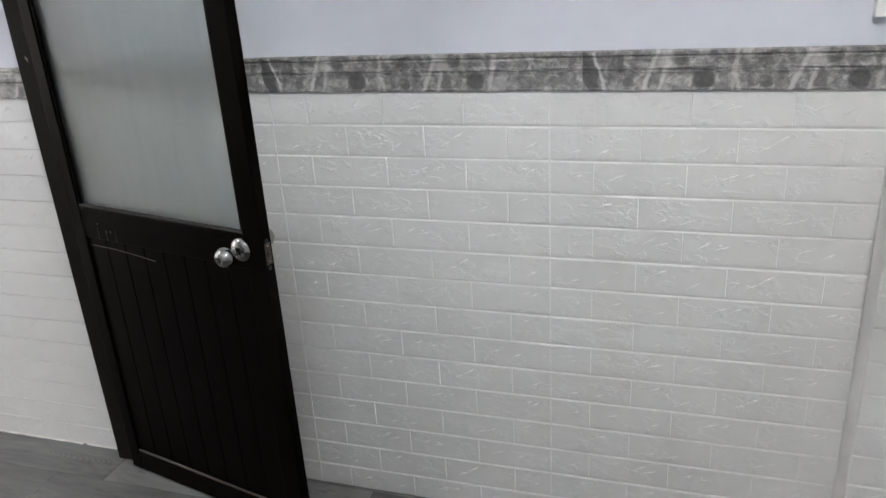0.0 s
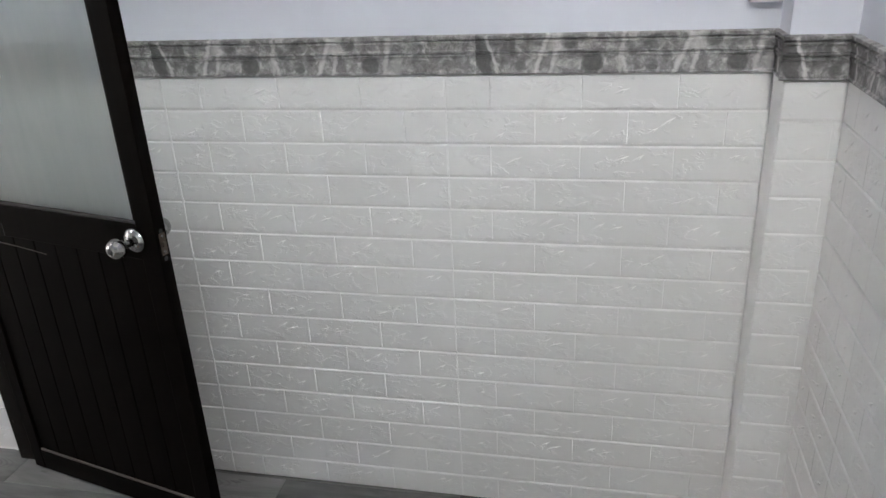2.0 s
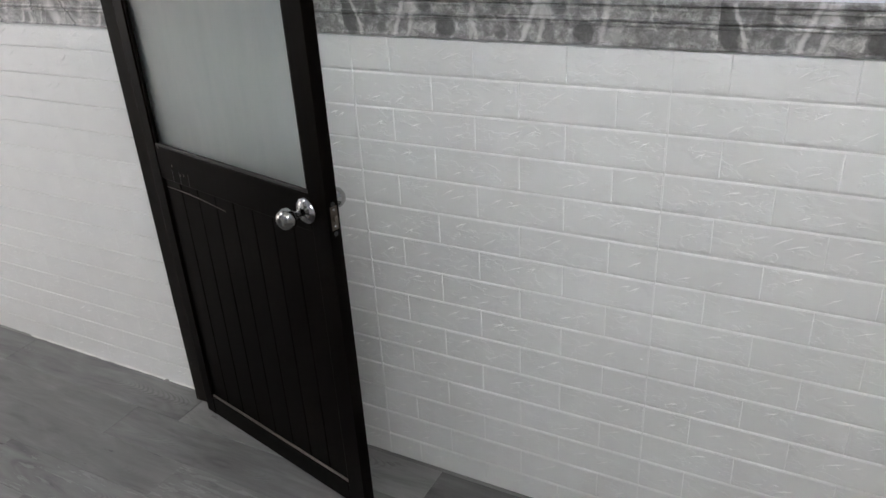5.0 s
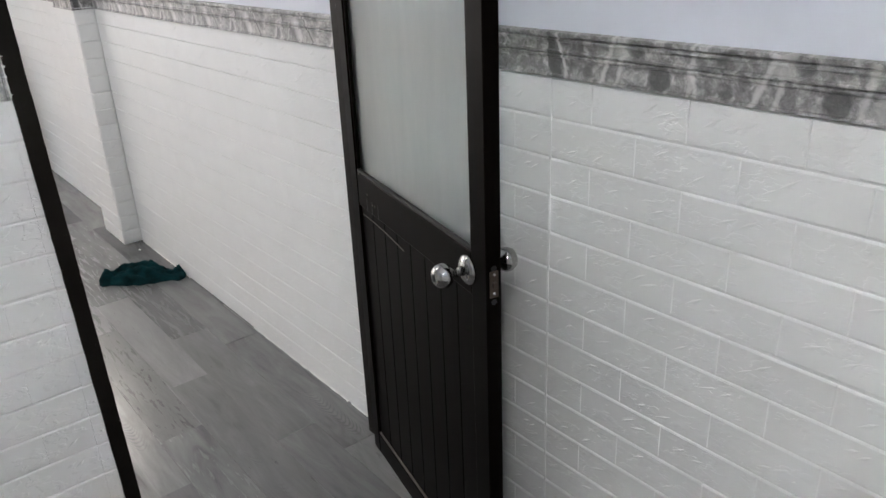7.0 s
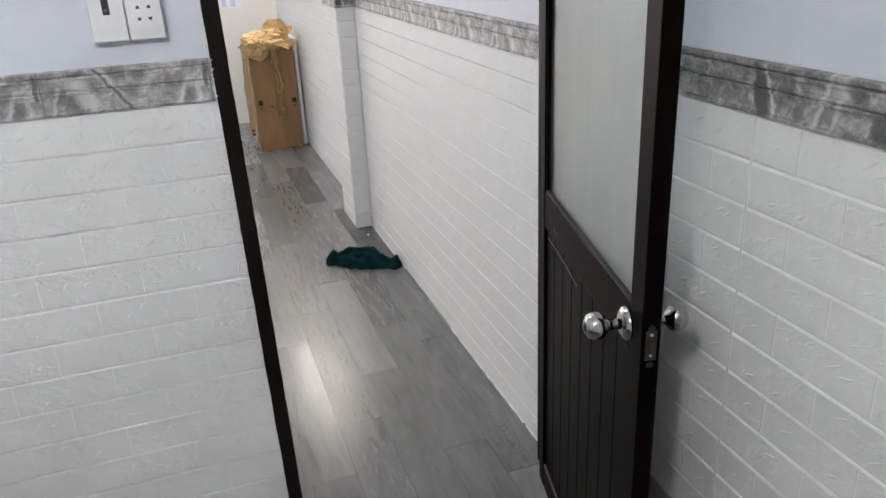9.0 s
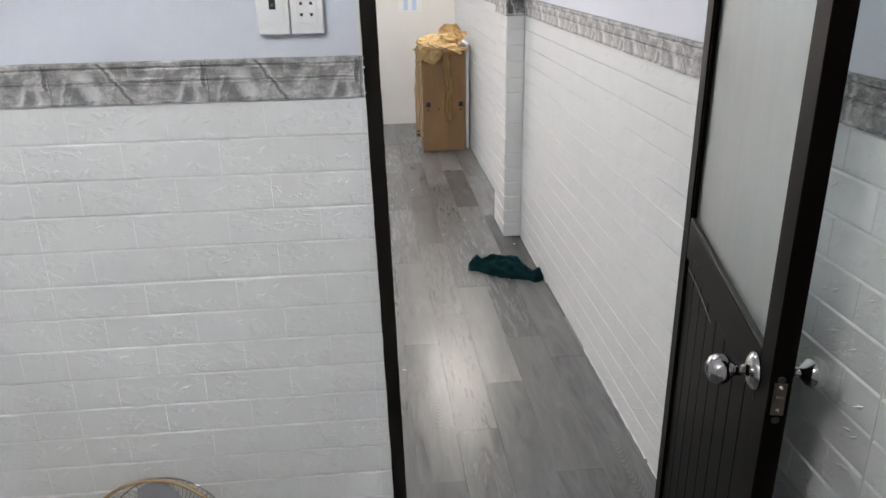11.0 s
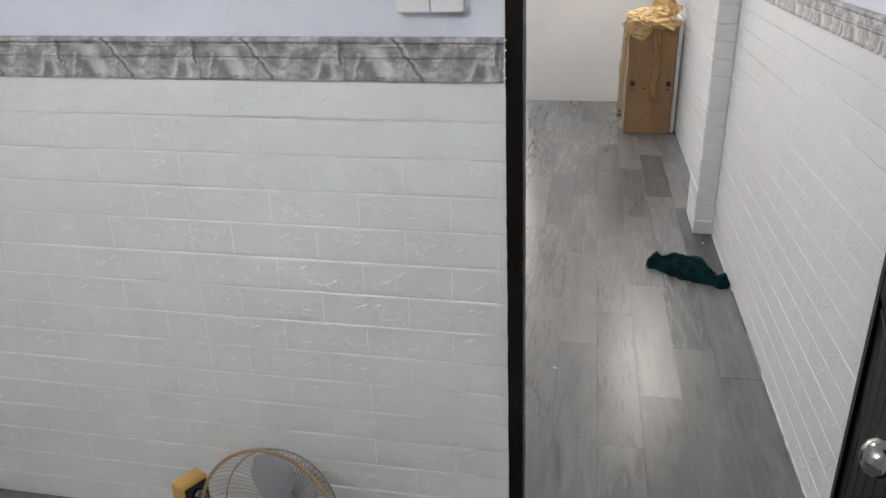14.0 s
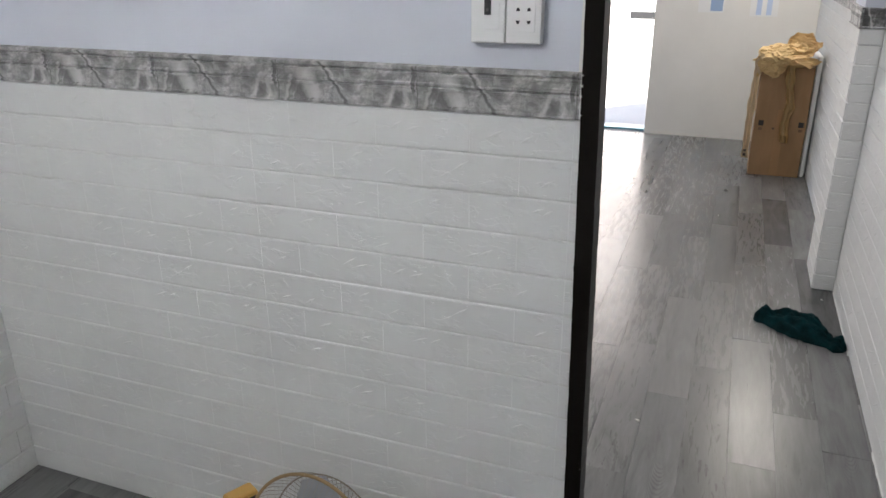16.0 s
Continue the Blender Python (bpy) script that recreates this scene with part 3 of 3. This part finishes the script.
wad = holder("packing_paper", pose(-6.33, 1.387, BH), "crumpled tan packing paper spilling from the carton", "paper")
part("crumple", crumpled(-0.08, 0.10, 0.075, 0.12, 0.12, 0.07, 1.0), PAPER, wad)
part("crumple", crumpled(-0.13, 0.215, 0.10, 0.08, 0.09, 0.055, 4.0), PAPER, wad)
part("crumple", crumpled(0.0, 0.07, 0.01, 0.035, 0.085, 0.065, 7.0), PAPER, wad)
part("crumple", crumpled(-0.02, 0.20, 0.045, 0.05, 0.14, 0.04, 9.0), PAPER, wad)
def petal(at, yaw, pitch, length, width, curl, seed):
    """A curled torn sheet that springs from one point."""
    bm = bmesh.new()
    n, k = 14, 8
    rows = []
    for i in range(n + 1):
        u = i / n
        w = width * (0.25 + 0.75 * math.sin(math.pi * (0.15 + 0.72 * u)))
        row = []
        for j in range(k + 1):
            v = j / k - 0.5
            z = -curl * u * u + 0.5 * width * v * v + 0.016 * noise.noise(Vector((u * 4, v * 4, seed))) + 0.008 * noise.noise(Vector((u * 11, v * 9, seed)))
            row.append(bm.verts.new((length * u, w * v * (1 + 0.25 * noise.noise(Vector((u * 5, seed, v))) ), z)))
        rows.append(row)
    for p, q in zip(rows, rows[1:]):
        for j in range(k):
            bm.faces.new((p[j], p[j + 1], q[j + 1], q[j]))
    bmesh.ops.solidify(bm, geom=list(bm.faces), thickness=0.0015)
    bm.transform(pose(*at, 0, pitch, yaw))
    return bm


for at, yaw, pitch, ln, w, curl, seed in (((-0.03, 0.10, 0.05), -75, 10, 0.15, 0.12, 0.10, 1), ((-0.02, 0.12, 0.05), -20, 25, 0.10, 0.14, 0.06, 2), ((-0.04, 0.16, 0.06), 50, 0, 0.19, 0.13, 0.05, 3),
                                          ((-0.08, 0.235, 0.06), 165, -68, 0.19, 0.20, 0.03, 4), ((-0.05, 0.27, 0.06), 130, -50, 0.16, 0.17, 0.02, 5), ((-0.05, 0.06, 0.06), -100, -15, 0.12, 0.11, 0.06, 6)):
    part("loose_sheet", petal(at, yaw, pitch, ln, w, curl, seed), PAPER, wad)
part("hanging_strip", strip([(0.02, 0.19, 0.03), (0.026, 0.20, -0.12), (0.02, 0.225, -0.27), (0.02, 0.20, -0.40), (0.02, 0.215, -0.54)], 0.070, (0, 1, 0), 0.014, 2.0), PAPER, wad)
part("side_drape", strip([(-0.03, -0.020, 0.06), (-0.02, -0.030, -0.1), (-0.02, -0.038, -0.4), (-0.02, -0.034, -0.68)], 0.062, (0.35, 1, 0), 0.006, 5.0), PALEPAPER, wad, "paler tan paper drape")
part("drape_mark", boxm(-0.014, -0.006, -0.05, -0.03, -0.665, -0.645), BLACK, wad)
part("drape_mark", boxm(-0.014, -0.006, -0.052, -0.03, -0.63, -0.615), BEAD, wad)

# white foam board between the carton and the wall
thing("foam_board", boxm(-6.72, -6.36, 1.746, 1.782, 0.0, 0.88, 0.010), PLASTIC, "white foam board standing behind the cardboard box", "board")


def towel():
    bm = bmesh.new()
    n, k = 46, 26
    a, b = Vector((-3.74, 1.43, 0)), Vector((-3.535, 1.785, 0))
    ax = (b - a).normalized()
    side = Vector((-ax.y, ax.x, 0))
    rows = []
    for i in range(n + 1):
        u = i / n
        half = float(np.interp(u, (0, 0.05, 0.13, 0.20, 0.32, 0.48, 0.64, 0.76, 0.84, 0.93, 1), (0.012, 0.040, 0.046, 0.062, 0.094, 0.108, 0.088, 0.056, 0.036, 0.044, 0.016)))
        half += 0.010 * noise.noise(Vector((u * 11, 3, 1)))
        c = a.lerp(b, u) + side * (0.050 * math.sin(math.pi * min(1, u * 1.15)) + 0.008 * noise.noise(Vector((u * 5, 9, 0))))
        row = []
        for j in range(k + 1):
            s = j / k * 2 - 1
            lift = float(np.interp(u, (0, 0.07, 0.15, 0.28, 0.50, 0.72, 0.84, 0.94, 1), (0.010, 0.062, 0.044, 0.058, 0.066, 0.046, 0.024, 0.046, 0.008)))
            z = 0.004 + max(0, 1 - s * s) ** 0.6 * lift
            w = noise.noise(Vector((u * 6 + s * 2.2, s * 2.6, 2.0)))
            z += max(0, 1 - s * s) ** 0.5 * (0.030 * w + 0.034 * abs(noise.noise(Vector((u * 7 + s * 4.5, s * 5 - u * 3, 5)))) - 0.012 * abs(math.sin(6 * s + 5 * u)))
            row.append(bm.verts.new(c + side * s * half + Vector((0, 0, max(z, 0.003)))))
        rows.append(row)
    for p, q in zip(rows, rows[1:]):
        for j in range(k):
            bm.faces.new((p[j], p[j + 1], q[j + 1], q[j]))
    edge = [e for e in bm.edges if e.is_boundary]
    r = bmesh.ops.extrude_edge_only(bm, edges=edge)
    for v in r["geom"]:
        if isinstance(v, bmesh.types.BMVert):
            v.co.z = 0.0005
    return bm


thing("towel", towel(), CLOTH, "crumpled dark teal towel lying on the floor", "towel", smooth=True)

# posters on the end wall
for y0, y1, z0, z1, prints, lab in ((0.84, 1.05, 1.09, 1.42, ((0.10, 0.20),), "small white and blue poster on cream wall"),
                                    (1.26, 1.48, 1.065, 1.40, ((0.05, 0.09), (0.13, 0.17)), "white sheet with pale blue print on cream wall")):
    p = thing("poster", boxm(XE + 0.0005, XE + 0.002, y0, y1, z0, z1), PAPERWHITE, lab, "poster")
    for a, b_ in prints:
        part("print", boxm(XE + 0.0022, XE + 0.003, y0 + a, y0 + b_, z0 + 0.012, z1 - 0.03), BLUEPRINT if len(prints) == 1 else PALEBLUE, p, "blue printed panel")


# ---- fan and radio by the west wall ----
CLIP = 100     # degrees round the rim


def fan():
    R = 0.184
    axis = Vector((0.96, -0.11, 0.24)).normalized()
    c = Vector((-1.53, 0.388, 0.240))
    rot = axis.to_track_quat("Z", "Y").to_matrix().to_4x4()
    f = holder("floor_fan", Matrix.Translation(c) @ rot, "small floor fan with amber guard ring and grey blades", "fan")
    ring = lambda r, z, k=56: [(r * math.cos(2 * math.pi * i / k), r * math.sin(2 * math.pi * i / k), z) for i in range(k)]
    part("guard_ring", tube(ring(R, 0), 0.0045, 8, True), RING, f, "amber plastic rim", True)
    front, back = bmesh.new(), bmesh.new()
    for i in range(72):
        a = 2 * math.pi * i / 72
        ca, sa = math.cos(a), math.sin(a)
        tube([(r * ca, r * sa, 0.045 * (1 - (r / R) ** 3)) for r in (0.03, 0.07, 0.11, 0.15, 0.175, R)], 0.00055, 4, False, front)
        tube([(r * ca, r * sa, z) for r, z in ((R, 0), (R * 0.97, -0.03), (R * 0.86, -0.07), (R * 0.6, -0.095), (0.03, -0.10))], 0.0009, 4, False, back)
    part("front_grille", front, WIRE, f)
    part("back_grille", back, SHADEWIRE, f, "brown rear wires with the guard's shade in their colour")
    part("back_ring", tube(ring(R * 0.86, -0.07), 0.0022, 6, True), SHADEWIRE, f)
    part("rim_clip", boxm(-0.012, 0.012, R * 0.992, R * 1.05, -0.008, 0.008, 0.003), RING, f, "", False, pose(0, 0, 0, 0, 0, CLIP))
    part("centre_cap", lathe([(0, 0.052), (0.02, 0.051), (0.032, 0.046), (0.034, 0.040), (0, 0.040)]), AMBER, f, "", True)
    part("motor", lathe([(0, -0.19), (0.035, -0.185), (0.055, -0.16), (0.058, -0.11), (0.03, -0.10), (0.03, -0.03), (0, -0.03)]), BLADE, f, "", True)
    for i in range(3):
        bm = bmesh.new()
        rows = []
        for k in range(9):
            r = 0.03 + (R - 0.05) * k / 8
            wdt = 0.22 + 0.52 * math.sin(math.pi * min(1, 0.2 + 0.75 * k / 8))
            row = []
            for j in range(7):
                s = j / 6 - 0.5
                a = s * wdt * (1.25 if k < 7 else 1.0 - 0.1 * (k - 6)) + 0.35 * k / 8
                row.append(bm.verts.new((r * math.cos(a), r * math.sin(a), -0.035 + 0.045 * s)))
            rows.append(row)
        for p, q in zip(rows, rows[1:]):
            for j in range(6):
                bm.faces.new((p[j], p[j + 1], q[j + 1], q[j]))
        bmesh.ops.solidify(bm, geom=list(bm.faces), thickness=0.002)
        part("blade", bm, BLADE, f, "smoky grey blade", True, pose(0, 0, 0, 0, 0, 120 * i + 80))
    inv = (Matrix.Translation(c) @ rot).inverted()
    part("neck", tube([inv @ Vector(p) for p in ((-1.665, 0.41, 0.21), (-1.66, 0.41, 0.12), (-1.63, 0.41, 0.03))], 0.018, 10), AMBER, f, "", True)
    part("base", lathe([(0, 0.035), (0.05, 0.034), (0.10, 0.022), (0.115, 0.010), (0.115, 0.0), (0, 0)]), AMBER, f, "", True, inv @ pose(-1.63, 0.41, 0.001))
    return f


fan()
radio = holder("radio", pose(-1.60, 0.150, 0, 0, 0, 153), "amber plastic radio with a dark speaker panel", "radio")
part("case", boxm(-0.04, 0.04, -0.025, 0.025, 0, 0.288, 0.008), AMBER, radio)
part("speaker_panel", boxm(-0.032, 0.032, -0.028, -0.0252, 0.02, 0.278, 0.003), BLACK, radio)
part("knob", lathe([(0, 0.014), (0.012, 0.013), (0.015, 0.0), (0, 0)], 20), CHROME, radio, "", True, pose(0.0, -0.028, 0.250, 90))
part("dial", boxm(-0.026, 0.026, -0.0295, -0.028, 0.17, 0.22, 0.002), PLASTIC, radio)

# ---- lamps' fittings ----
# this ceiling fitting is unseen, added to go with the hall's fill lamp
thing("assumed_ceiling_lamp", boxm(-3.60, -2.80, -0.03, 0.63, CEIL - 0.055, CEIL - 0.0005, 0.004), PLASTIC, "assumed square white ceiling lamp, out of view", "lamp")
bulb_lamp = holder("wall_lamp", pose(XR + DEEP, 0.12, 2.55), "lit white globe bulb lamp high on the room wall", "lamp")
part("holder", lathe([(0, 0.0005), (0.045, 0.0005), (0.045, 0.018), (0.024, 0.026), (0.022, 0.052), (0, 0.052)], 24), PLASTIC, bulb_lamp, "", True, pose(0, 0, 0, 0, -90))
part("bulb", lathe([(0, 0.210)] + [(0.08 * math.sin(a), 0.130 + 0.08 * math.cos(a)) for a in np.linspace(0.2, 2.86, 16)] + [(0.021, 0.0525), (0, 0.0525)], 28), LAMPGLOW, bulb_lamp, "glowing white globe", True, pose(0, 0, 0, 0, -90))
thing("wall_tube_lamp", boxm(-7.12, -5.88, 1.735, B2 - 0.0005, 2.44, 2.48, 0.006), PLASTIC, "white tube lamp high on the hall wall", "lamp")

# ---- outside the entrance ----
bm = bmesh.new()
box(bm, -260, 260, -260, 260, -0.4, -0.21)
thing("ground", bm, ASPHALT, "pale concrete street ground", "ground", kind="structure")
thing("pavement", boxm(-11.0, XE - 0.121, -6, 6, -0.205, -0.02, 0.01), ASPHALT, "pale concrete pavement before the entrance", "pavement", kind="structure")
thing("threshold", boxm(XE - 0.30, XE - 0.121, YS - DEEP, 0.48, -0.0195, 0.012, 0.006), TEAL, "teal tiled door threshold", "threshold", kind="structure")
house = holder("house", pose(-15.0, -2.0, -0.21), "pale pink house front across the street", "house")
part("front", boxm(-4, 0, -6, 6, 0, 7.0), PINK, house)
part("roof", boxm(-4.2, 0.25, -6.2, 6.2, 7.001, 7.25), PLASTER, house)
for y in (-4.2, -1.5, 1.25, 4.0):
    for z in (0.55, 4.0):
        w = part("window", boxm(-0.02, 0.03, y, y + 1.3, z, z + 1.5, 0.01), PLASTER, house)
        for k in range(4):
            part("bar", boxm(0.031, 0.05, y + 0.05, y + 1.25, z + 0.12 + k * 0.36, z + 0.24 + k * 0.36), BLACK, w)
# neighbouring street front that goes with the hall's end wall
thing("house_front", boxm(XE - 0.12, XE - 0.02, B2 + 0.141, 6, -0.2, 5), PLASTER, "plain plaster street front", "wall", kind="structure")

# ---- pieces: floor planks ----
PW, PL = 0.1495, 0.92


def plank_mesh(cache, length, width):
    key = (round(length, 3), round(width, 3))
    if key not in cache:
        bm = bmesh.new()
        a, w, e = length / 2 - 0.0001, width / 2 - 0.0001, 0.0004
        r0 = [bm.verts.new((x * a, y * w, -0.0035)) for x, y in ((-1, -1), (1, -1), (1, 1), (-1, 1))]
        r1 = [bm.verts.new((x * a, y * w, -0.0008)) for x, y in ((-1, -1), (1, -1), (1, 1), (-1, 1))]
        r2 = [bm.verts.new((x * (a - e), y * (w - e), 0)) for x, y in ((-1, -1), (1, -1), (1, 1), (-1, 1))]
        for p, q in ((r0, r1), (r1, r2)):
            for i in range(4):
                bm.faces.new((p[i], p[(i + 1) % 4], q[(i + 1) % 4], q[i]))
        bm.faces.new(r2)
        cache[key] = mesh_of("plank", bm, PLANK)
    return cache[key]


planks = {}
rnd = random.Random(5)
for r in range(-1, 19):
    y0 = 1.1895 + (r - 14) * PW
    y1 = min(y0 + PW, B2)
    y0 = max(y0, YS - DEEP)
    if y1 - y0 < 0.01:
        continue
    start = {14: -2.28, 15: -2.58, 13: -2.93, 16: -2.02, 17: -2.75}.get(r, -2.3 - rnd.random() * PL)
    x = start - math.ceil((start - XE) / PL) * PL
    while x < XR + DEEP:
        x0, x1 = max(x, XE), min(x + PL, XR + DEEP)
        if x1 - x0 > 0.02:
            ob = new("plank", plank_mesh(planks, x1 - x0, y1 - y0))
            ob.parent = floor
            ob.location = ((x0 + x1) / 2, (y0 + y1) / 2, 0)
            ob.rotation_euler = (radians(rnd.uniform(-0.34, 0.34)), radians(rnd.uniform(-0.10, 0.10)), 0)
        x += PL

# ---- pieces: the bricks of the wall panels ----
bricks = {}


def ridge(bm, x, y, length, angle, w, h, z):
    """A small embossed wedge on a brick's face."""
    c, t = math.cos(angle), math.sin(angle)
    spine = (x + 0.15 * length * c, y + 0.15 * length * t, z + h)
    ring = [(x - c * length / 2, y - t * length / 2), (x + t * w, y - c * w), (x + c * length / 2, y + t * length / 2), (x - t * w * 0.5, y + c * w * 0.5)]
    vs = [bm.verts.new((px, py, z - 0.0002)) for px, py in ring]
    top = bm.verts.new(spine)
    for i in range(4):
        bm.faces.new((vs[i], vs[(i + 1) % 4], top))


def brick_mesh(length, height, kind=0, sunk=0.5, fill=0.58):
    """sunk: how deep the upright joints are, from 0 to 1; fill: how far the level joints are filled."""
    key = (round(length, 3), round(height, 3), kind, sunk, fill)
    if key not in bricks:
        bm = bmesh.new()
        a, h = length / 2 - (0.0003 if sunk > 0.5 else 0.00002), height / 2 - (0.0017 if fill < 0.6 else 0.0011)
        rings = []
        for side, low, high, z in ((0, 0, 0, 0.0), (0.0002 * sunk, 0.0005, 0.0012, DEEP * fill), (0.0007 * sunk, 0.0014, 0.0022, DEEP * (0.42 + 0.58 * fill)), (0.00005 + 0.0054 * sunk, 0.0030, 0.0036, DEEP)):
            rings.append([bm.verts.new((x * (a - side), y * h + (low if y < 0 else -high), z)) for x, y in ((-1, -1), (1, -1), (1, 1), (-1, 1))])
        for p, q in zip(rings, rings[1:]):
            for i in range(4):
                bm.faces.new((p[i], p[(i + 1) % 4], q[(i + 1) % 4], q[i]))
        bm.faces.new(rings[-1])
        r = random.Random(kind * 17 + 3)
        for k in range(3 if length > 0.15 else 1):
            big = k < 2
            ln = min(length * 0.4, r.uniform(0.03, 0.055) if big else r.uniform(0.010, 0.024))
            x = r.uniform(-0.5, 0.5) * (length - ln - 0.02)
            y = r.uniform(-0.5, 0.5) * (height - 0.04)
            ang = r.uniform(0.3, 0.6) if big else r.uniform(-0.7, 0.7)
            ridge(bm, x, y, ln, ang, r.uniform(0.0050, 0.0075) if big else 0.003, r.uniform(0.0013, 0.0022) if big else r.uniform(0.0007, 0.0013), DEEP)
        bricks[key] = mesh_of("brick", bm, FOAM)
    return bricks[key]


def lay(parent, at, u, n, s0, s1, seam=0.0, rows=15, sunk=0.25, fill=0.58):
    """Bricks on a wall face: at is the face's origin on the floor, u runs along it, n out of it; panels break at seam + k * PANEL."""
    u, n, up = Vector(u), Vector(n), Vector((0, 0, 1))
    B = PANEL / 3.5
    k0, k1 = math.floor((s0 - seam) / PANEL), math.ceil((s1 - seam) / PANEL)
    for k in range(k0, k1):
        a0 = seam + k * PANEL
        for r in range(rows):
            lens = (B / 2, B, B, B) if r % 2 == 0 else (B, B, B, B / 2)
            p = a0 + 0.0006
            for nth, L in enumerate(lens):
                q0, q1 = max(p, s0), min(p + L, s1)
                p += L
                if q1 - q0 < 0.02:
                    continue
                drop = 0.003 if r >= 5 else 0.0
                z1 = TOP - r * ROW - drop
                z0 = max(TOP - (r + 1) * ROW - drop, 0.001)
                ob = new("brick", brick_mesh(q1 - q0, z1 - z0, (r % 4) * 4 + nth if q1 - q0 > 0.05 else 0, sunk, fill))
                c = Vector(at) + u * (q0 + q1) / 2 + up * (z0 + z1) / 2
                m = Matrix((u, up, n)).transposed().to_4x4()
                m.translation = c
                ob.parent = parent
                ob.matrix_basis = m


lay(wall_a, (0, B2, 0), (1, 0, 0), (0, -1, 0), XB + 0.006, -0.338, -0.338, sunk=0.52)
lay(wall_a, (0, B2, 0), (1, 0, 0), (0, -1, 0), -0.338, 0.392, -0.338, sunk=0.3)
lay(wall_a, (0, B2, 0), (1, 0, 0), (0, -1, 0), -4.185, XB - 0.108, -1.90, fill=0.88)
lay(wall_a, (0, B2, 0), (1, 0, 0), (0, -1, 0), XE + 0.004, -4.524, -4.60, fill=0.88)
lay(wall_b, (XB - DEEP, 0, 0), (0, 1, 0), (1, 0, 0), YS, 0.9585, 0.17, sunk=0.05, fill=0.70)
lay(wall_r, (XR + DEEP, 0, 0), (0, -1, 0), (-1, 0, 0), -1.695, -YS, -1.4)
lay(wall_s, (0, YS - DEEP, 0), (-1, 0, 0), (0, 1, 0), -XR, -XB, 0.0)
lay(col_room, (0.398, 1.70, 0), (1, 0, 0), (0, -1, 0), 0.0, XR - 0.398, -0.11)
lay(col_hall, (-4.52, 1.70, 0), (1, 0, 0), (0, -1, 0), 0.0, 0.328, -0.11)
lay(col_hall, (-4.19, 1.70, 0), (0, 1, 0), (1, 0, 0), 0.0, 0.09, -0.11)

# puckered vertical seams between wall panels
for x, amp in ((-1.089, 0.0022), (-0.338, 0.0010)):
    pts = [(x + amp * noise.noise(Vector((z * 9, x, 0))), YA + 0.0008, z) for z in np.linspace(0.004, TOP - 0.002, 60)]
    part("panel_seam", tube(pts, 0.0030 if amp > 0.002 else 0.0016, 6), FOAM, wall_a)

# ragged white caulk along the hall wall's foot
for x0, x1, seed in ((-2.80, -2.05, 1.0), (-2.03, -1.90, 2.0), (-4.17, -3.5, 3.0)):
    n = int((x1 - x0) / 0.012)
    bm = bmesh.new()
    rows = []
    for i in range(n + 1):
        x = x0 + (x1 - x0) * i / n
        w = 0.0035 + 0.0030 * noise.noise(Vector((x * 23, seed, 0))) + (0.004 if i == n else 0)
        h = 0.006 + 0.004 * noise.noise(Vector((x * 15, seed, 4)))
        rows.append([bm.verts.new((x, YA + 0.003, 0.0002)), bm.verts.new((x, YA - max(w, 0.0008), 0.0002)), bm.verts.new((x, YA + 0.001, max(h, 0.002)))])
    for p, q in zip(rows, rows[1:]):
        for c in range(3):
            bm.faces.new((p[c], p[(c + 1) % 3], q[(c + 1) % 3], q[c]))
    part("caulk", bm, PLASTER, wall_a, "ragged white caulk")

# flakes of white plaster lying on the floor
for x, y, yaw in ((-4.06, 1.735, 20), (-2.72, 1.03, 70), (-5.22, 1.22, 10)):
    bm = bmesh.new()
    pts = [(0.009 * math.cos(a) * (1 + 0.4 * math.sin(3 * a + yaw)), 0.005 * math.sin(a) * (1 + 0.3 * math.cos(2 * a))) for a in np.linspace(0, 2 * math.pi, 9)[:-1]]
    low = [bm.verts.new((px, py, 0.0003)) for px, py in pts]
    top = [bm.verts.new((px * 0.8, py * 0.8, 0.0030)) for px, py in pts]
    for i in range(8):
        bm.faces.new((low[i], low[(i + 1) % 8], top[(i + 1) % 8], top[i]))
    bm.faces.new(top)
    bm.faces.new(low[::-1])
    thing("plaster_chip", bm, PLASTER, "tiny flake of white plaster on the grey floor", "debris", "plaster chips", m=pose(x, y, 0, 0, 0, yaw))
